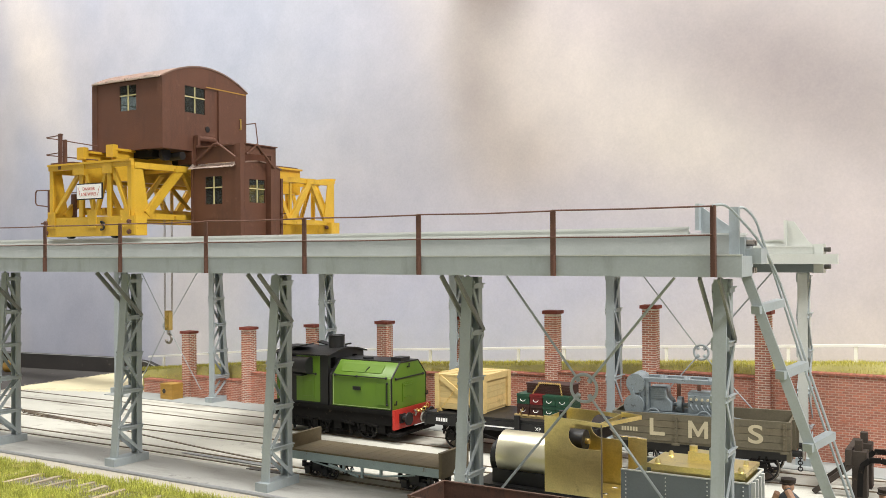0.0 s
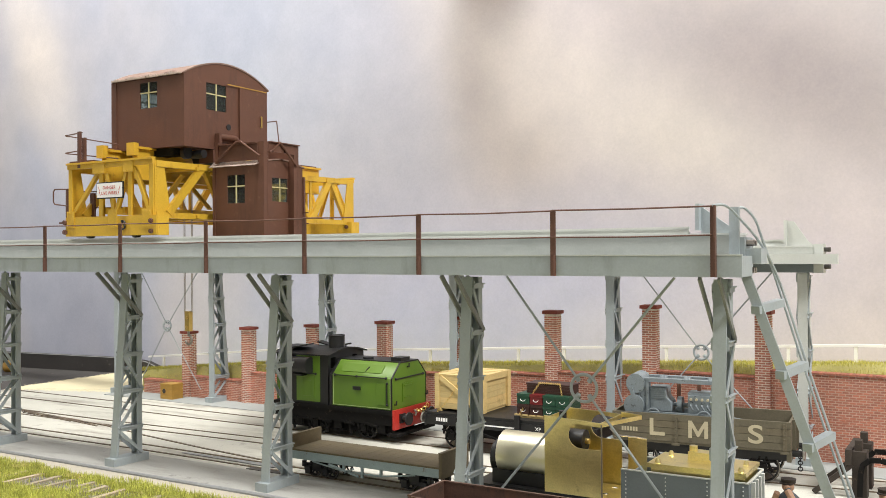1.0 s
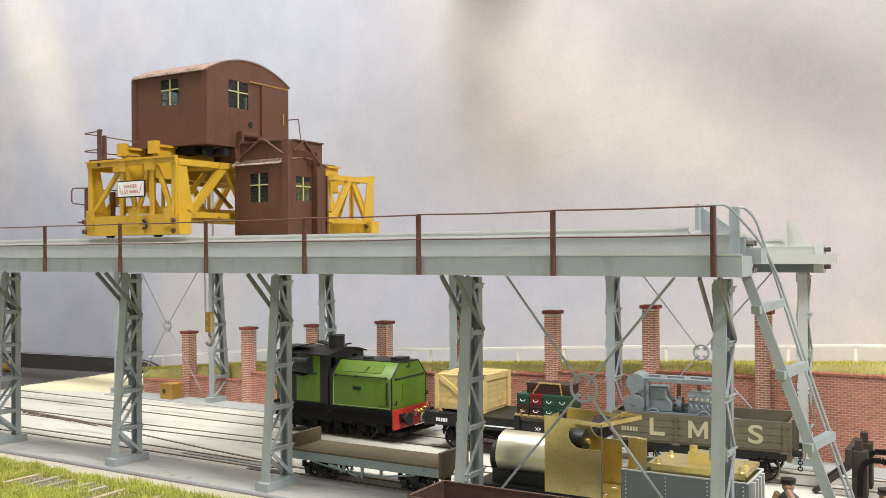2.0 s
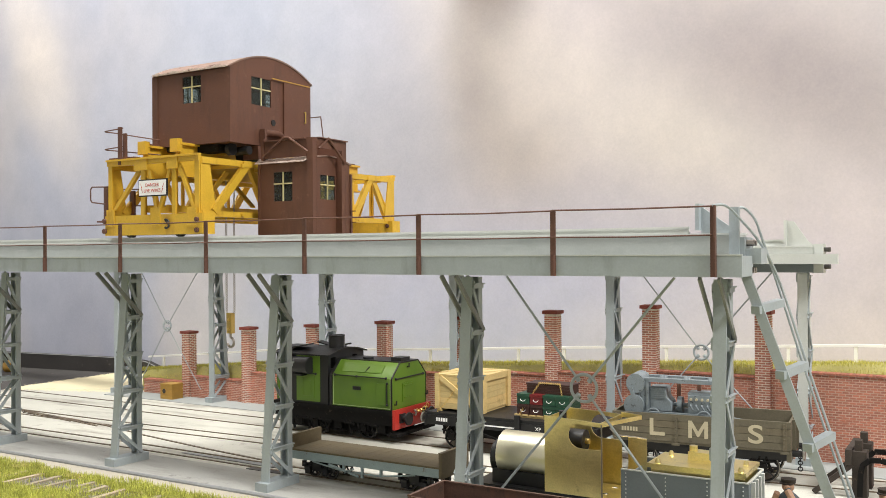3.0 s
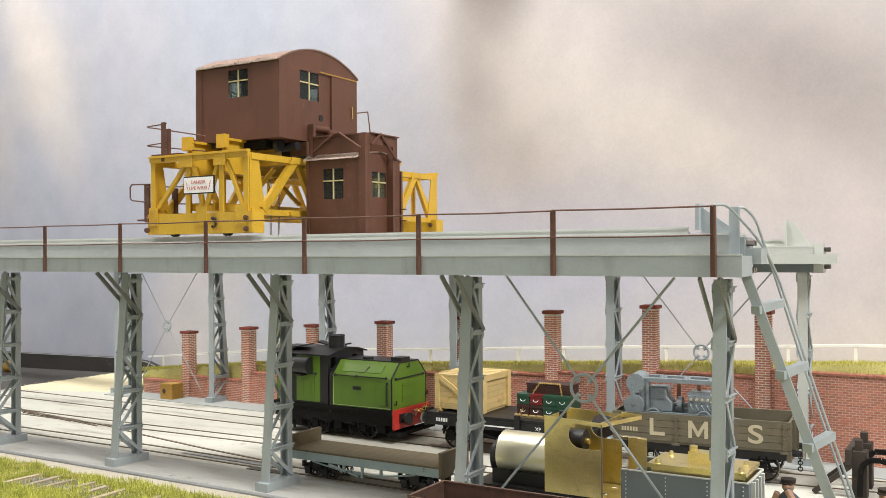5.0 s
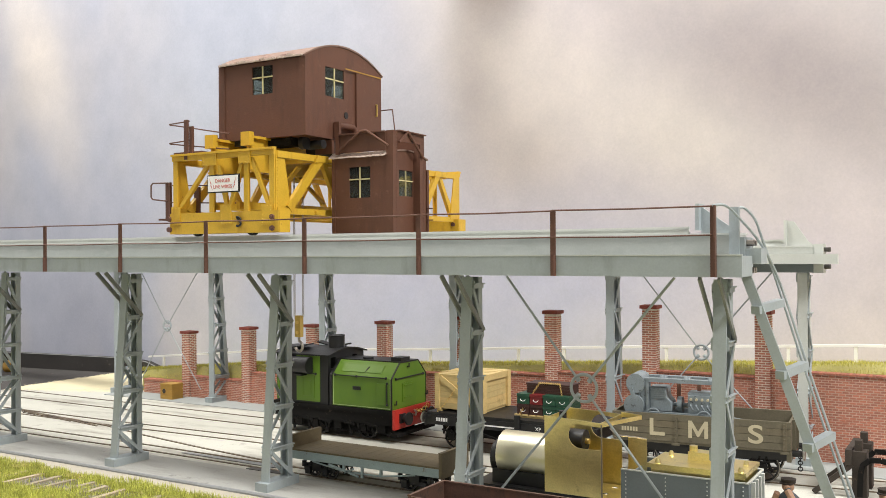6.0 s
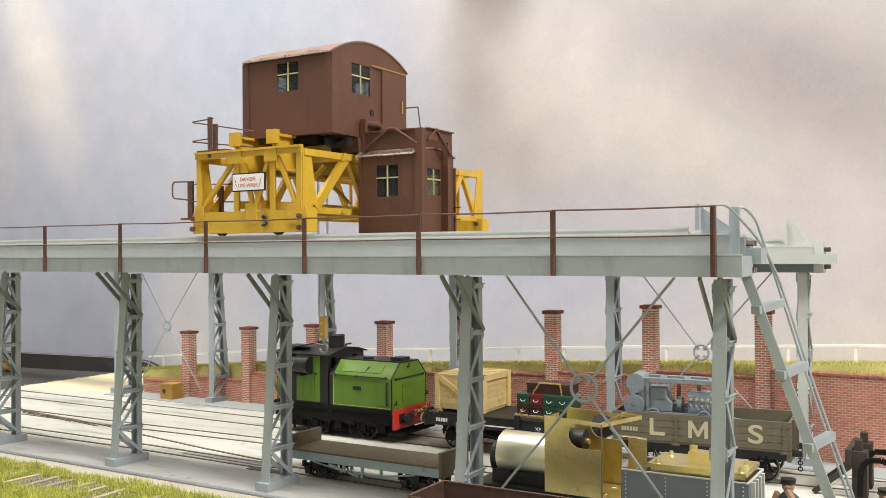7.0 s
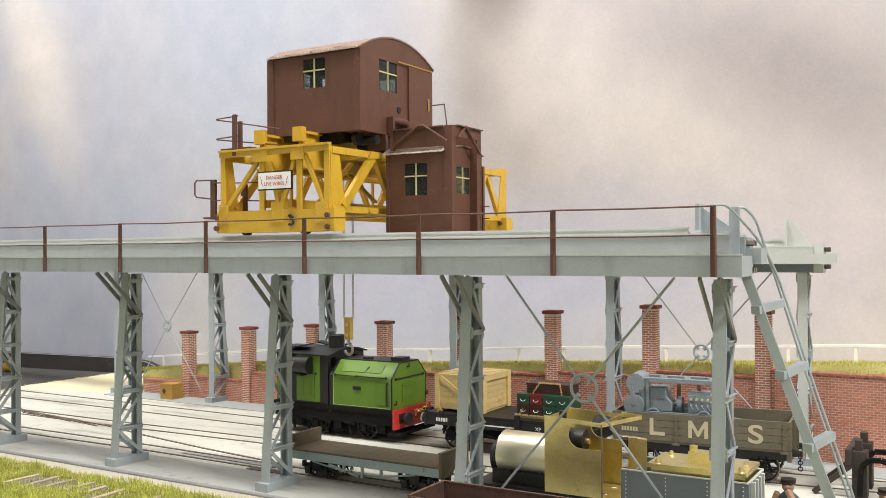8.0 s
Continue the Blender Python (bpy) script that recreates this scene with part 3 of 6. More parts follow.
def front_track():
    t = thing("overgrown_track", (-450, -83, -2), "overgrown narrow-gauge track with bleached sleepers in grass", "track", kind="structure")
    rs = random.Random(12)
    for i in range(13):
        x = -530 + i * 18.6 + rs.uniform(-1.5, 1.5)
        cut = (0, 9) if i in (5, 6) else (0, 0)
        if i in (0, 8, 10):
            continue
        k = rs.uniform(-0.8, 1.8)
        part("sleeper", bar(B(), (x - k, -99.5 + cut[1] + rs.uniform(-2, 2), -1.3 + rs.uniform(-.2, .3)), (x + k, -67.5 - cut[0] + rs.uniform(-2, 2), -0.9), 4.3, 2.2), SLEEPER, t, bevel=0.35)
    for s in (-8.2, 8.2):
        part("rail", bar(B(), (-400, -78 + s, -1.7), (120, -71 + s, -1.6), 1.2, 2.2), RAILTOP, t)
    rnd = random.Random(9)
    bm = B()
    for _ in range(5200):
        x, y = rnd.uniform(-560, -300), -82 + rnd.gauss(0, 8.5)
        s = rnd.uniform(0.4, 1.25)
        q = [bm.verts.new((x + s * math.cos(a), y + s * math.sin(a), -1.85 + rnd.uniform(0, .3))) for a in (rnd.random(), 2.1 + rnd.random(), 4.2 + rnd.random())]
        top = bm.verts.new((x + rnd.uniform(-.3, .3), y, -1.7 + s))
        for a, b in ((0, 1), (1, 2), (2, 0)):
            bm.faces.new((q[a], q[b], top))
    part("ballast", bm, BALLAST, t, "loose pale ballast", kind="stuff")
    bm = prism(B(), [(-560 + 13 * i, -95.5 + 3 * noise.noise((i * 0.4, 0, 2)), -1.85) for i in range(21)] + [(-300 - 13 * i, -69.5 + 3 * noise.noise((i * 0.4, 9, 2)), -1.85) for i in range(21)], (0, 0, 0.12))
    part("track_bed", bm, BEDSOIL, t, "brown-grey cinder bed")


bank_and_fence()
front_track()


def point_plates():
    t = thing("point_plate", (-400, 36, 0), "flat dark steel plates covering the point blades", "cover plate", kind="structure")
    part("plate", prism(B(), [(-452, 33, 0.4), (-350, 30, 0.4), (-350, 37.5, 0.4), (-452, 37, 0.4)], (0, 0, 0.5)), KERB, t)
    part("plate", prism(B(), [(-366, 17, 0.4), (-330, 17, 0.4), (-330, 23, 0.4), (-366, 23, 0.4)], (0, 0, 0.5)), GRIME, t)
    rnd = random.Random(8)
    # worn blades and check rails meeting at the crossing
    for a, b, w in (((-776, 104), (-600, 85), 1.6), ((-770, 100.5), (-640, 87.5), 1.2), ((-735, 99), (-615, 80), 1.4), ((-742, 95.5), (-660, 84.5), 1.0)):
        part("blade", bar(B(), (a[0], a[1], 0.3), (b[0], b[1], 0.3), w, 1.1), RAILTOP, t)
    for k in range(18):
        u = rnd.random()
        x, y = -765 + 130 * u, 100 - 13 * u + rnd.gauss(0, 2.2)
        part("blade_debris", bar(B(), (x, y, 0.35), (x + rnd.uniform(9, 26), y - rnd.uniform(1, 4), 0.35), rnd.uniform(0.6, 1.6), 0.6), (SLOT, SLEEPER, GRIME)[k % 3], t)



point_plates()


# ---- gantry ----
SPAN, FAR = 155.0, 237.0


def lattice_leg(i, far=False):
    """A trestle of two posts laced by flat bars; the outer post leans out towards its foot."""
    x = -SPAN * i
    yi, s = (FAR, 1) if far else (0.0, -1)
    top = 149.5
    t = thing("lattice_trestle", (x, yi, 0), "grey latticed steel trestle on a concrete foot block", "trestle", "trestles of the crane gantry")
    yo = lambda z: yi + s * (12.5 + (top - z) * 0.085)
    # near face post: broad tapering plate with a stem behind; far face post: channel with flanges turned forward
    front, back = (yo, lambda z: yi) if not far else (lambda z: yi, yo)
    nf, nb = ("outer_post", "inner_post") if not far else ("inner_post", "outer_post")

    def plate(name, ya, w, stems):
        bm = B()
        for dx, dy, tw, th in ((0, 0, w, 1.0), *stems):
            bar(bm, (x + dx, ya(3) + dy, 3), (x + dx, ya(top) + dy, top), tw, th, (0, 1, 0))
        bmesh.ops.remove_doubles(bm, verts=bm.verts, dist=0.001)
        # the end rear trestle is lit more strongly; PALE puts that into its posts
        return part(name, bm, PALE if far and i == 0 else GREY, t)
    fp = plate(nf, front, 7.2, ((0, 2.3, 1.0, 3.7),))
    plate(nb, back, 6.4, ((3.0, -2.0, 0.8, 5.0), (-3.0, -2.0, 0.8, 5.0)))
    zs = [144, 115, 86, 57, 28]
    for j, z in enumerate(zs):
        f, bk = front(z), back(z)
        part("gusset", prism(B(), [(x - 4.8, f + 0.6, z - 3), (x, f + 0.6, z - 7), (x + 4.8, f + 0.6, z - 3), (x + 4.8, f + 0.6, z + 3), (x, f + 0.6, z + 7), (x - 4.8, f + 0.6, z + 3)], (0, 0.8, 0)), GREY, fp)
        bm = bar(B(), (x + 3.9, f + 0.5, z), (x + 3.9, bk + 0.5, z), 0.9, 3.2)
        bar(bm, (x + 4.8, f + 0.5, z + 1.3), (x + 4.8, bk + 0.5, z + 1.3), 1.6, 0.7)
        part("lacing_strut", bm, GREY_SPARS, t)
        part("lacing_strut", bar(B(), (x - 3.9, f + 0.5, z), (x - 3.9, bk + 0.5, z), 0.9, 3.2), GREY_SPARS, t)
        z2 = zs[j + 1] if j + 1 < len(zs) else 6
        po, pi = (lambda q: yo(q)), (lambda q: yi)
        a, b = (po, pi) if j % 2 == 0 else (pi, po)
        part("lacing_diagonal", bar(B(), (x + 4.0, a(z), z - 1), (x + 4.0, b(z2), z2 + 1), 0.8, 2.5), GREY_SPARS, t)
        part("lacing_diagonal", bar(B(), (x - 4.0, a(z), z - 1), (x - 4.0, b(z2), z2 + 1), 0.8, 2.5), GREY_SPARS, t)
    # foot block
    y0, y1 = sorted((yi - s * 5, yo(0) + s * 4))
    part("foot_block", box(B(), x - 5.2, x + 5.8, y0, y1, 0, 6.2), GREY, t, "rounded grey foot block", bevel=1.6)
    if not far:
        for dx in (-5.0, 5.0):
            # knee braces take a darker grey than the posts
            part("knee_brace", bar(B(), (x + dx, yi - 1, 116), (x + dx, -36, 151), 1.3, 3.0), GREY_DARK, t, "darker grey knee brace")
    return t


def gantry_beam_near():
    t = thing("gantry_beam", (-400, -14, 150), "pale grey riveted gantry girder with brown handrail posts", "gantry beam")
    X0, X1 = -1120, 10
    bm = box(B(), X0, X1, -13, 4, 151, 173.2)
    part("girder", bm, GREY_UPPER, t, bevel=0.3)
    part("top_flange", box(B(), X0, X1, -14, 6, 173.3, 174.3), PALE, t, bevel=0.2)
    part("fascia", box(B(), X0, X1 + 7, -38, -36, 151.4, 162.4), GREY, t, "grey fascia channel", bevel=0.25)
    # thin pale strip draws the highlight along the fascia's top edge
    part("edge_highlight", box(B(), X0, X1 + 7, -38.2, -35.9, 162.42, 163.0), PALE, t, "pale strip painting in the edge highlight", bevel=0.1)
    part("end_cap", box(B(), X1 + 6.1, X1 + 6.9, -35.9, -14, 151.6, 162.2), GREY, t)
    part("walkway", box(B(), X0, X1 + 6, -35.9, -13.2, 161.0, 162.2), GREY, t, "walkway plate")
    part("soffit", box(B(), X0, X1 + 6, -35.9, -13.2, 151.4, 152.4), GREY, t)
    bm = box(B(), X0, -18, -9.6, -6.4, 174.4, 175.2)
    box(bm, X0, -18, -8.5, -7.5, 175.2, 176.8)
    box(bm, X0, -18, -9.2, -6.8, 176.8, 178.2)
    part("crane_rail", bm, PALE, t, "pale crane rail")
    # handrail
    xs = [3 - 88.6 * k for k in range(13)]
    for k, x in enumerate(xs):
        bm = box(B(), x - 1.5, x + 1.5, -39.2, -38.1, 151.5, 188.2)
        box(bm, x + 0.7, x + 1.5, -38.1 - 3.2, -39.2, 151.5, 163 if k else 188)
        part("handrail_post", bm, RUST, t, "brown painted angle-iron handrail post", bevel=0.15)
    rnd = random.Random(3)
    for z, sag, r in ((187.6, 0.5, 0.48), (172.9, 0.5, 0.42)):
        for a, b in zip(xs, xs[1:]):
            d = rnd.uniform(0.2, 1) * sag
            part("handrail_wire", wire(B(), [(a, -40, z), ((a + b) / 2, -40, z - d), (b, -40, z + (0.3 if z > 180 else 0))], r), RUST, t, "thin brown handrail wire")
    # buffer stop on the rail's end
    bm = box(B(), -13, -11, -14, -2, 176, 190.5)
    part("stop_plate", bm, GREY, t, bevel=0.2)
    bm = prism(B(), [(-11, -9, 174.4), (9, -9, 174.4), (-11, -9, 189)], (0, 2, 0))
    part("stop_gusset", bm, GREY, t)
    part("end_post", box(B(), 5.5, 10.5, -16, -13.1, 162.5, 188), GREY, t, bevel=0.2)
    part("end_plate", box(B(), 10.2, 13.0, -14, 6, 156, 172), GREY, t, bevel=0.3)
    part("end_bracket", box(B(), 13.1, 21, -12, 2, 158, 166), GREY, t, bevel=0.3)
    for z in (154.5, 169):
        part("bolt", rod(B(), (13, -4, z), (17, -4, z), 1.6, 6), STEEL, t)
        part("bolt", rod(B(), (13, -9, z), (17, -9, z), 1.6, 6), STEEL, t)


def gantry_beam_far():
    t = thing("gantry_beam", (-400, FAR + 5, 150), "pale grey gantry girder with a rusty white end stop", "gantry beam")
    X0, X1 = -1120, 9
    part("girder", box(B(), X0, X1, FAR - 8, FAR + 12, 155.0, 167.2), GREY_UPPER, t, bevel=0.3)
    # dark paint stands in for the shade below the fascia
    part("lower_girder", box(B(), X0, X1, FAR - 6, FAR + 10, 148.0, 154.5), TANKGREY, t, "lower girder with its shade painted dark grey", bevel=0.2)
    part("top_flange", box(B(), X0, X1, FAR - 8, FAR + 14, 167.3, 168.6), PALE, t, bevel=0.2)
    part("fascia", box(B(), X0, 27, FAR - 14, FAR - 8.2, 154.6, 162.2), PALE, t, "pale fascia channel", bevel=0.2)
    bm = box(B(), X0, -12, FAR - 5, FAR + 1, 168.7, 169.6)
    box(bm, X0, -12, FAR - 3, FAR - 1, 169.6, 172.0)
    box(bm, X0, -12, FAR - 3.6, FAR - 0.4, 172.0, 173.4)
    part("crane_rail", bm, PALE, t, "pale crane rail")
    part("stop_plate", box(B(), -12, -10, FAR - 8, FAR + 6, 168.7, 188), PALE, t, bevel=0.2)
    part("stop_gusset", prism(B(), [(-10, FAR - 5, 168.7), (9, FAR - 5, 168.7), (5, FAR - 5, 172), (-5, FAR - 5, 187), (-10, FAR - 5, 188)], (0, 2, 0)), PALE, t)
    part("end_plate", box(B(), 9.2, 16.0, FAR - 7, FAR + 8, 147.8, 169.8), PALE, t, bevel=0.3)
    for z in (152.5, 165.5):
        for y in (FAR - 1, FAR + 4):
            part("bolt", rod(B(), (16.1, y, z), (20, y, z), 1.7, 6), GRIME, t)


def cross_brace(x0, x1, y, z0, z1, cx, cz, R, r, label, feet=None):
    t = thing("cross_brace", (cx, y, cz), label, "brace", "ring braces of the gantry")
    part("ring", ring(B(), (cx, y, cz), (0, 1, 0), R, 1.0), GREY_SPARS, t)
    f0, f1 = feet or (x0, x1)
    for x, z in ((x0, z1), (x1, z1), (f0, z0), (f1, z0)):
        d = Vector((x - cx, 0, z - cz)).normalized()
        a = Vector((cx, y, cz)) + d * (R - 2.6)
        part("tie_rod", rod(B(), a, (x, y, z), r, 8), GREY_SPARS, t)
        part("nut", rod(B(), a - d * 0.6, a + d * 1.6, 1.5, 6), GREY_SPARS, t)


def stair_ladder():
    t = thing("gantry_ladder", (40, 2, 0), "steep grey steel ladder with a bent wire handrail", "ladder")
    top, foot = Vector((10, -8, 158)), Vector((67, -8, 0))
    part("stile", bar(B(), top, foot, 1.6, 5.2, (1, 0, 0.36)), GREY, t, bevel=0.2)
    for z in (136, 102.5, 66, 28):
        x = 10 + (158 - z) * 0.361
        part("tread", bar(B(), (x - 0.5, -10.5, z - 2.6), (x + 7.5, 15, z + 0.4), 5.0, 4.2), GREY, t, "solid grey tread", bevel=0.4)
    for pts in ([(3, -40, 188), (8, -34, 188), (12, -22, 182), (19, -2, 168), (25, 18, 146), (41.5, 20, 92), (66, 20, 18)],
                [(9, -13, 187), (12, -10, 187.5), (16, -4, 182), (18, 4, 172), (23, 20, 146), (39, 22, 92), (63, 22, 18)]):
        v = [Vector(q) for q in pts]
        v = [v[0] * 2 - v[1]] + v + [v[-1] * 2 - v[-2]]
        curve = [0.5 * (2 * b + (c - a) * u + (2 * a - 5 * b + 4 * c - d) * u * u + (3 * b - a - 3 * c + d) * u ** 3)
                 for a, b, c, d in zip(v, v[1:], v[2:], v[3:]) for u in (0, 0.25, 0.5, 0.75)] + [v[-2]]
        part("handrail", wire(B(), curve, 0.7), GREY_SPARS, t, "bent wire handrail")


for i in range(7):
    lattice_leg(i)
    if i < 6:
        lattice_leg(i, True)
gantry_beam_near()
gantry_beam_far()
cross_brace(-131, -27, -6, 8, 150, -81, 85, 8, 0.8, "grey tie rods crossing at a ring between gantry legs", (-145, -20))
cross_brace(-133, -22, 245, 20, 150, -80, 82, 6, 0.55, "grey tie rods crossing at a small ring between rear gantry legs")
cross_brace(-745, -645, 245, 12, 150, -698, 82, 6, 0.5, "thin grey tie rods crossing at a ring between rear gantry legs")
stair_ladder()


# ---- travelling crane ----
def crane_window(parent, o, u, n, w, h):
    """A four-pane window: thin glass and cream glazing bars, o at its lower corner."""
    o, u, n = Vector(o), Vector(u), Vector(n)
    z = Vector((0, 0, 1))
    bm = prism(B(), [o, o + u * w, o + u * w + z * h, o + z * h], n * 0.25)
    g = part("pane", bm, GLASS, parent, "clear window pane")
    g.visible_shadow = False
    c = o - n * 0.3
    for a, b in ((c + u * w * 0.5, c + u * w * 0.5 + z * h), (c + z * h * 0.6, c + u * w + z * h * 0.6)):
        part("glazing_bar", bar(B(), a, b, 0.9, 0.9, n), CREAM, parent, "cream glazing bar")


def crane_bridge():
    t = thing("crane_bridge", (-505, 110, 178), "yellow latticed crane bridge with a brown driver's cab", "crane")
    rnd = random.Random(5)
    for name, y0, y1, x0, x1 in (("end_truck", -14, -2.6, -560, -451.5), ("end_truck", 226, 238, -556, -443)):
        tr = part(name, box(B(), x0, x1, y0, y1, 180, 195.6), YELLOW, t, "yellow end truck", bevel=0.4)
        ym = (y0 + y1) / 2
        for x in (x0 + 24, x1 - 30):
            part("wheel", rod(B(), (x, ym - 2, 182.6), (x, ym + 2, 182.6), 4.4, 20), BLACK, tr, "dark flanged wheel")
        for z in (183.5, 191.5):
            part("bolt", rod(B(), (x0 + 0.5, y0, z), (x0 + 0.5, y0 - 2.4, z), 2.0, 6), RUST, tr, "rusty bolt")
            bm = rod(B(), (x1 - 5.6, y0, z - 0.6), (x1 - 5.6, y0 - 2.6, z - 0.6), 1.9, 6)
            rod(bm, (x1 - 5.6, y0 - 2.6, z - 0.6), (x1 - 5.6, y0 - 3.4, z - 0.6), 1.0, 8)
            part("bolt", bm, RUST, tr, "rusty bolt")
        part("cover_strip", box(B(), x1 - 8.8, x1 - 0.3, y0 - 0.7, y0 - 0.03, 180.6, 195.4), YELLOW, tr)
    # end frames: angle posts with riveted tapering side plates, gusseted V lacing
    for y, s, dx in ((-12.6, -1, 0), (236.5, 1, 8)):
        def fb(nm, a, b, w, h):
            """A bar in the plane of the frame with a stiffening rib behind it."""
            bm = bar(B(), (a[0] + dx, y, a[1]), (b[0] + dx, y, b[1]), w, h, (0, 1, 0))
            bar(bm, (a[0] + dx, y - s * 2.0, a[1]), (b[0] + dx, y - s * 2.0, b[1]), 0.8, 3.0, (0, 1, 0))
            part(nm, bm, YELLOW, t)
        fb("corner_post", (-555, 195.6), (-555, 237.5), 4.2, 1.2)
        fb("corner_post", (-459.2, 195.6), (-459.2, 238), 4.6, 1.2)
        for x, w in ((-556.6 + dx, 1.0), (-457.4 + dx, 1.0)):
            a, b = y - s * 0.7, y - s * 9.5
            c = y - s * 17.0
            bm = prism(B(), [(x, a, 195.7), (x, c, 195.7), (x, b, 238.2), (x, a, 238.2)], (w, 0, 0))
            for k in range(17):
                for sx in (x - 0.1, x + w + 0.1):
                    bmesh.ops.create_icosphere(bm, subdivisions=1, radius=0.45, matrix=Matrix.Translation((sx, a - s * 1.6, 198 + 2.35 * k)))
            part("side_plate", bm, YELLOW, t, "tapering riveted side plate")
        part("end_beam", box(B(), -557.6 + dx, -456.6 + dx, y - 1.5, y + 1.5, 235.2, 240.6), YELLOW, t, bevel=0.3)
        part("end_ledge", box(B(), -557.6 + dx, -456.6 + dx, *sorted((y + s * 1.55, y + s * 3.0)), 238.8, 240.2), YELLOW, t)
        for a, b in (((-549.6, 200.5), (-521.5, 231)), ((-510.3, 230), (-503, 201)), ((-488, 230), (-499, 200.8)), ((-479, 234), (-462.6, 200))):
            fb("end_diagonal", a, b, 3.0, 1.4)
        for x in (-517.5, -483.4):
            fb("end_upright", (x, 195.8), (x, 236), 4.4, 1.2)
        for x0, x1, z0, z1 in ((-525.6, -511.2, 230.2, 240.3), (-489.6, -478, 230, 239.6), (-557.6, -548.4, 186.7, 200.6), (-507.5, -496.8, 186.3, 201), (-468, -457.9, 185.4, 200.2)):
            bm = box(B(), x0 + dx, x1 + dx, *sorted((y + s * 1.45, y + s * 2.2)), z0, z1)
            for i in range(4):
                for k in range(5):
                    if i in (0, 3) or k in (0, 4):
                        bmesh.ops.create_icosphere(bm, subdivisions=1, radius=0.42, matrix=Matrix.Translation((x0 + dx + (0.12 + 0.253 * i) * (x1 - x0), y + s * 2.25, z0 + (0.1 + 0.2 * k) * (z1 - z0))))
            part("gusset", bm, YELLOW, t, "riveted gusset plate")
    # warning sign
    sg = part("sign_board", box(B(), -517.5, -486.5, -17.2, -16, 209.5, 222.7), BLACK, t, "white warning board with red writing", bevel=0.2)
    part("sign_face", box(B(), -516.6, -487.4, -17.6, -17.2, 210.4, 221.8), WHITE, sg)
    for words, z in (("DANGER", 217.0), ("LIVE WIRES", 212.6)):
        cu = bpy.data.curves.new("lettering", "FONT")
        cu.body, cu.size, cu.align_x, cu.extrude = words, 0.0037, "CENTER", 0.00005
        ob = new("lettering", cu)
        cu.materials.append(SIGNRED)
        ob.parent = sg
        ob.matrix_basis = pose((-502 + 505) * MM, (-17.7 - 110) * MM, (z - 178) * MM, 90, 0, 0)
    for x, d in ((-513.5, 1), (-490.5, -1)):
        part("lightning_mark", prism(B(), [(x - d * 1.6, -17.65, 220), (x + d * 0.5, -17.65, 216), (x - d * 0.1, -17.65, 216), (x + d * 1.6, -17.65, 211.6), (x - d * .6, -17.65, 215.2), (x + d * .1, -17.65, 215.2)], (0, -0.1, 0)), SIGNRED, sg, "red lightning flash")
    # side trusses of channel bars, running slightly out of square
    for xa, xb in ((-456.2, -449.0), (-555.6, -548.0)):
        def on(y, z, out=0.0):
            return (xa + (xb - xa) * (y + 12) / 247 + out, y, z)
        for nm, z0, z1 in (("top_chord", 233.2, 238.0), ("bottom_chord", 193.2, 197.6)):
            bm = bar(B(), on(-11, (z0 + z1) / 2), on(235, (z0 + z1) / 2), 1.4, z1 - z0)
            bar(bm, on(-11, z1 - 0.4, -2.0), on(235, z1 - 0.4, -2.0), 4.6, 0.8)
            bar(bm, on(-11, z0 + 0.4, -2.0), on(235, z0 + 0.4, -2.0), 4.6, 0.8)
            part(nm, bm, YELLOW, t)
        low, high = (1, 64, 118, 173, 228), (37, 91, 146, 200)
        for k in range(4):
            for a, b, w in ((on(low[k], 197, 0.8), on(high[k], 236, 0.8), 6.4), (on(high[k] + 3, 235, -0.6), on(low[k + 1] - 2, 197, -0.6), 4.6)):
                bm = bar(B(), a, b, 1.0, w, (0, 1, 0))
                d = (Vector(b) - Vector(a)).normalized()
                n = Vector((0, -d[2], d[1]))
                for q in (-1, 1):
                    bar(bm, Vector(a) + n * q * (w / 2 - 0.4) + Vector((-1.4, 0, 0)), Vector(b) + n * q * (w / 2 - 0.4) + Vector((-1.4, 0, 0)), 3.0, 0.8, n)
                part("truss_diagonal", bm, YELLOW, t, "yellow channel bar")
            if k:
                part("truss_upright", bar(B(), on(low[k], 197, -1.6), on(low[k], 233, -1.6), 1.4, 3.0, (0, 1, 0)), YELLOW, t)
            bm = prism(B(), [on(high[k] - 7, 233, 1.4), on(high[k] + 7, 233, 1.4), on(high[k] + 6, 238, 1.4), on(high[k] - 6, 238, 1.4)], (0.6, 0, 0))
            part("gusset", bm, YELLOW, t)
    for y in (30, 66, 104, 142, 180, 218):
        part("cross_tie", box(B(), -553, -452.5, y - 1.5, y + 1.5, 232.4, 235.4), YELLOW, t)
        part("cross_tie", box(B(), -553, -452.5, y - 1.5, y + 1.5, 194.2, 196.4), YELLOW, t)
    for k, (a, b) in enumerate(((30, 104), (104, 180))):
        part("wind_brace", bar(B(), (-554, a, 195), (-450, b, 195), 2.4, 1.4), YELLOW, t)
    # crab girders
    for x in (-526, -490):
        bm = box(B(), x - 1.2, x + 1.2, -4, 232, 225, 251.4)
        box(bm, x - 4.5, x + 4.5, -4, 232, 249.6, 251.4)
        box(bm, x - 4.5, x + 4.5, -4, 232, 225, 226.6)
        part("crab_girder", bm, YELLOW, t, bevel=0.2)
        part("girder_stop", box(B(), x - 4.2, x + 4.2, -7, -2, 244, 254.2), YELLOW, t, bevel=0.3)
        part("crab_rail", box(B(), x - 1.3, x + 1.3, 0, 228, 251.5, 252.8), RUST, t)
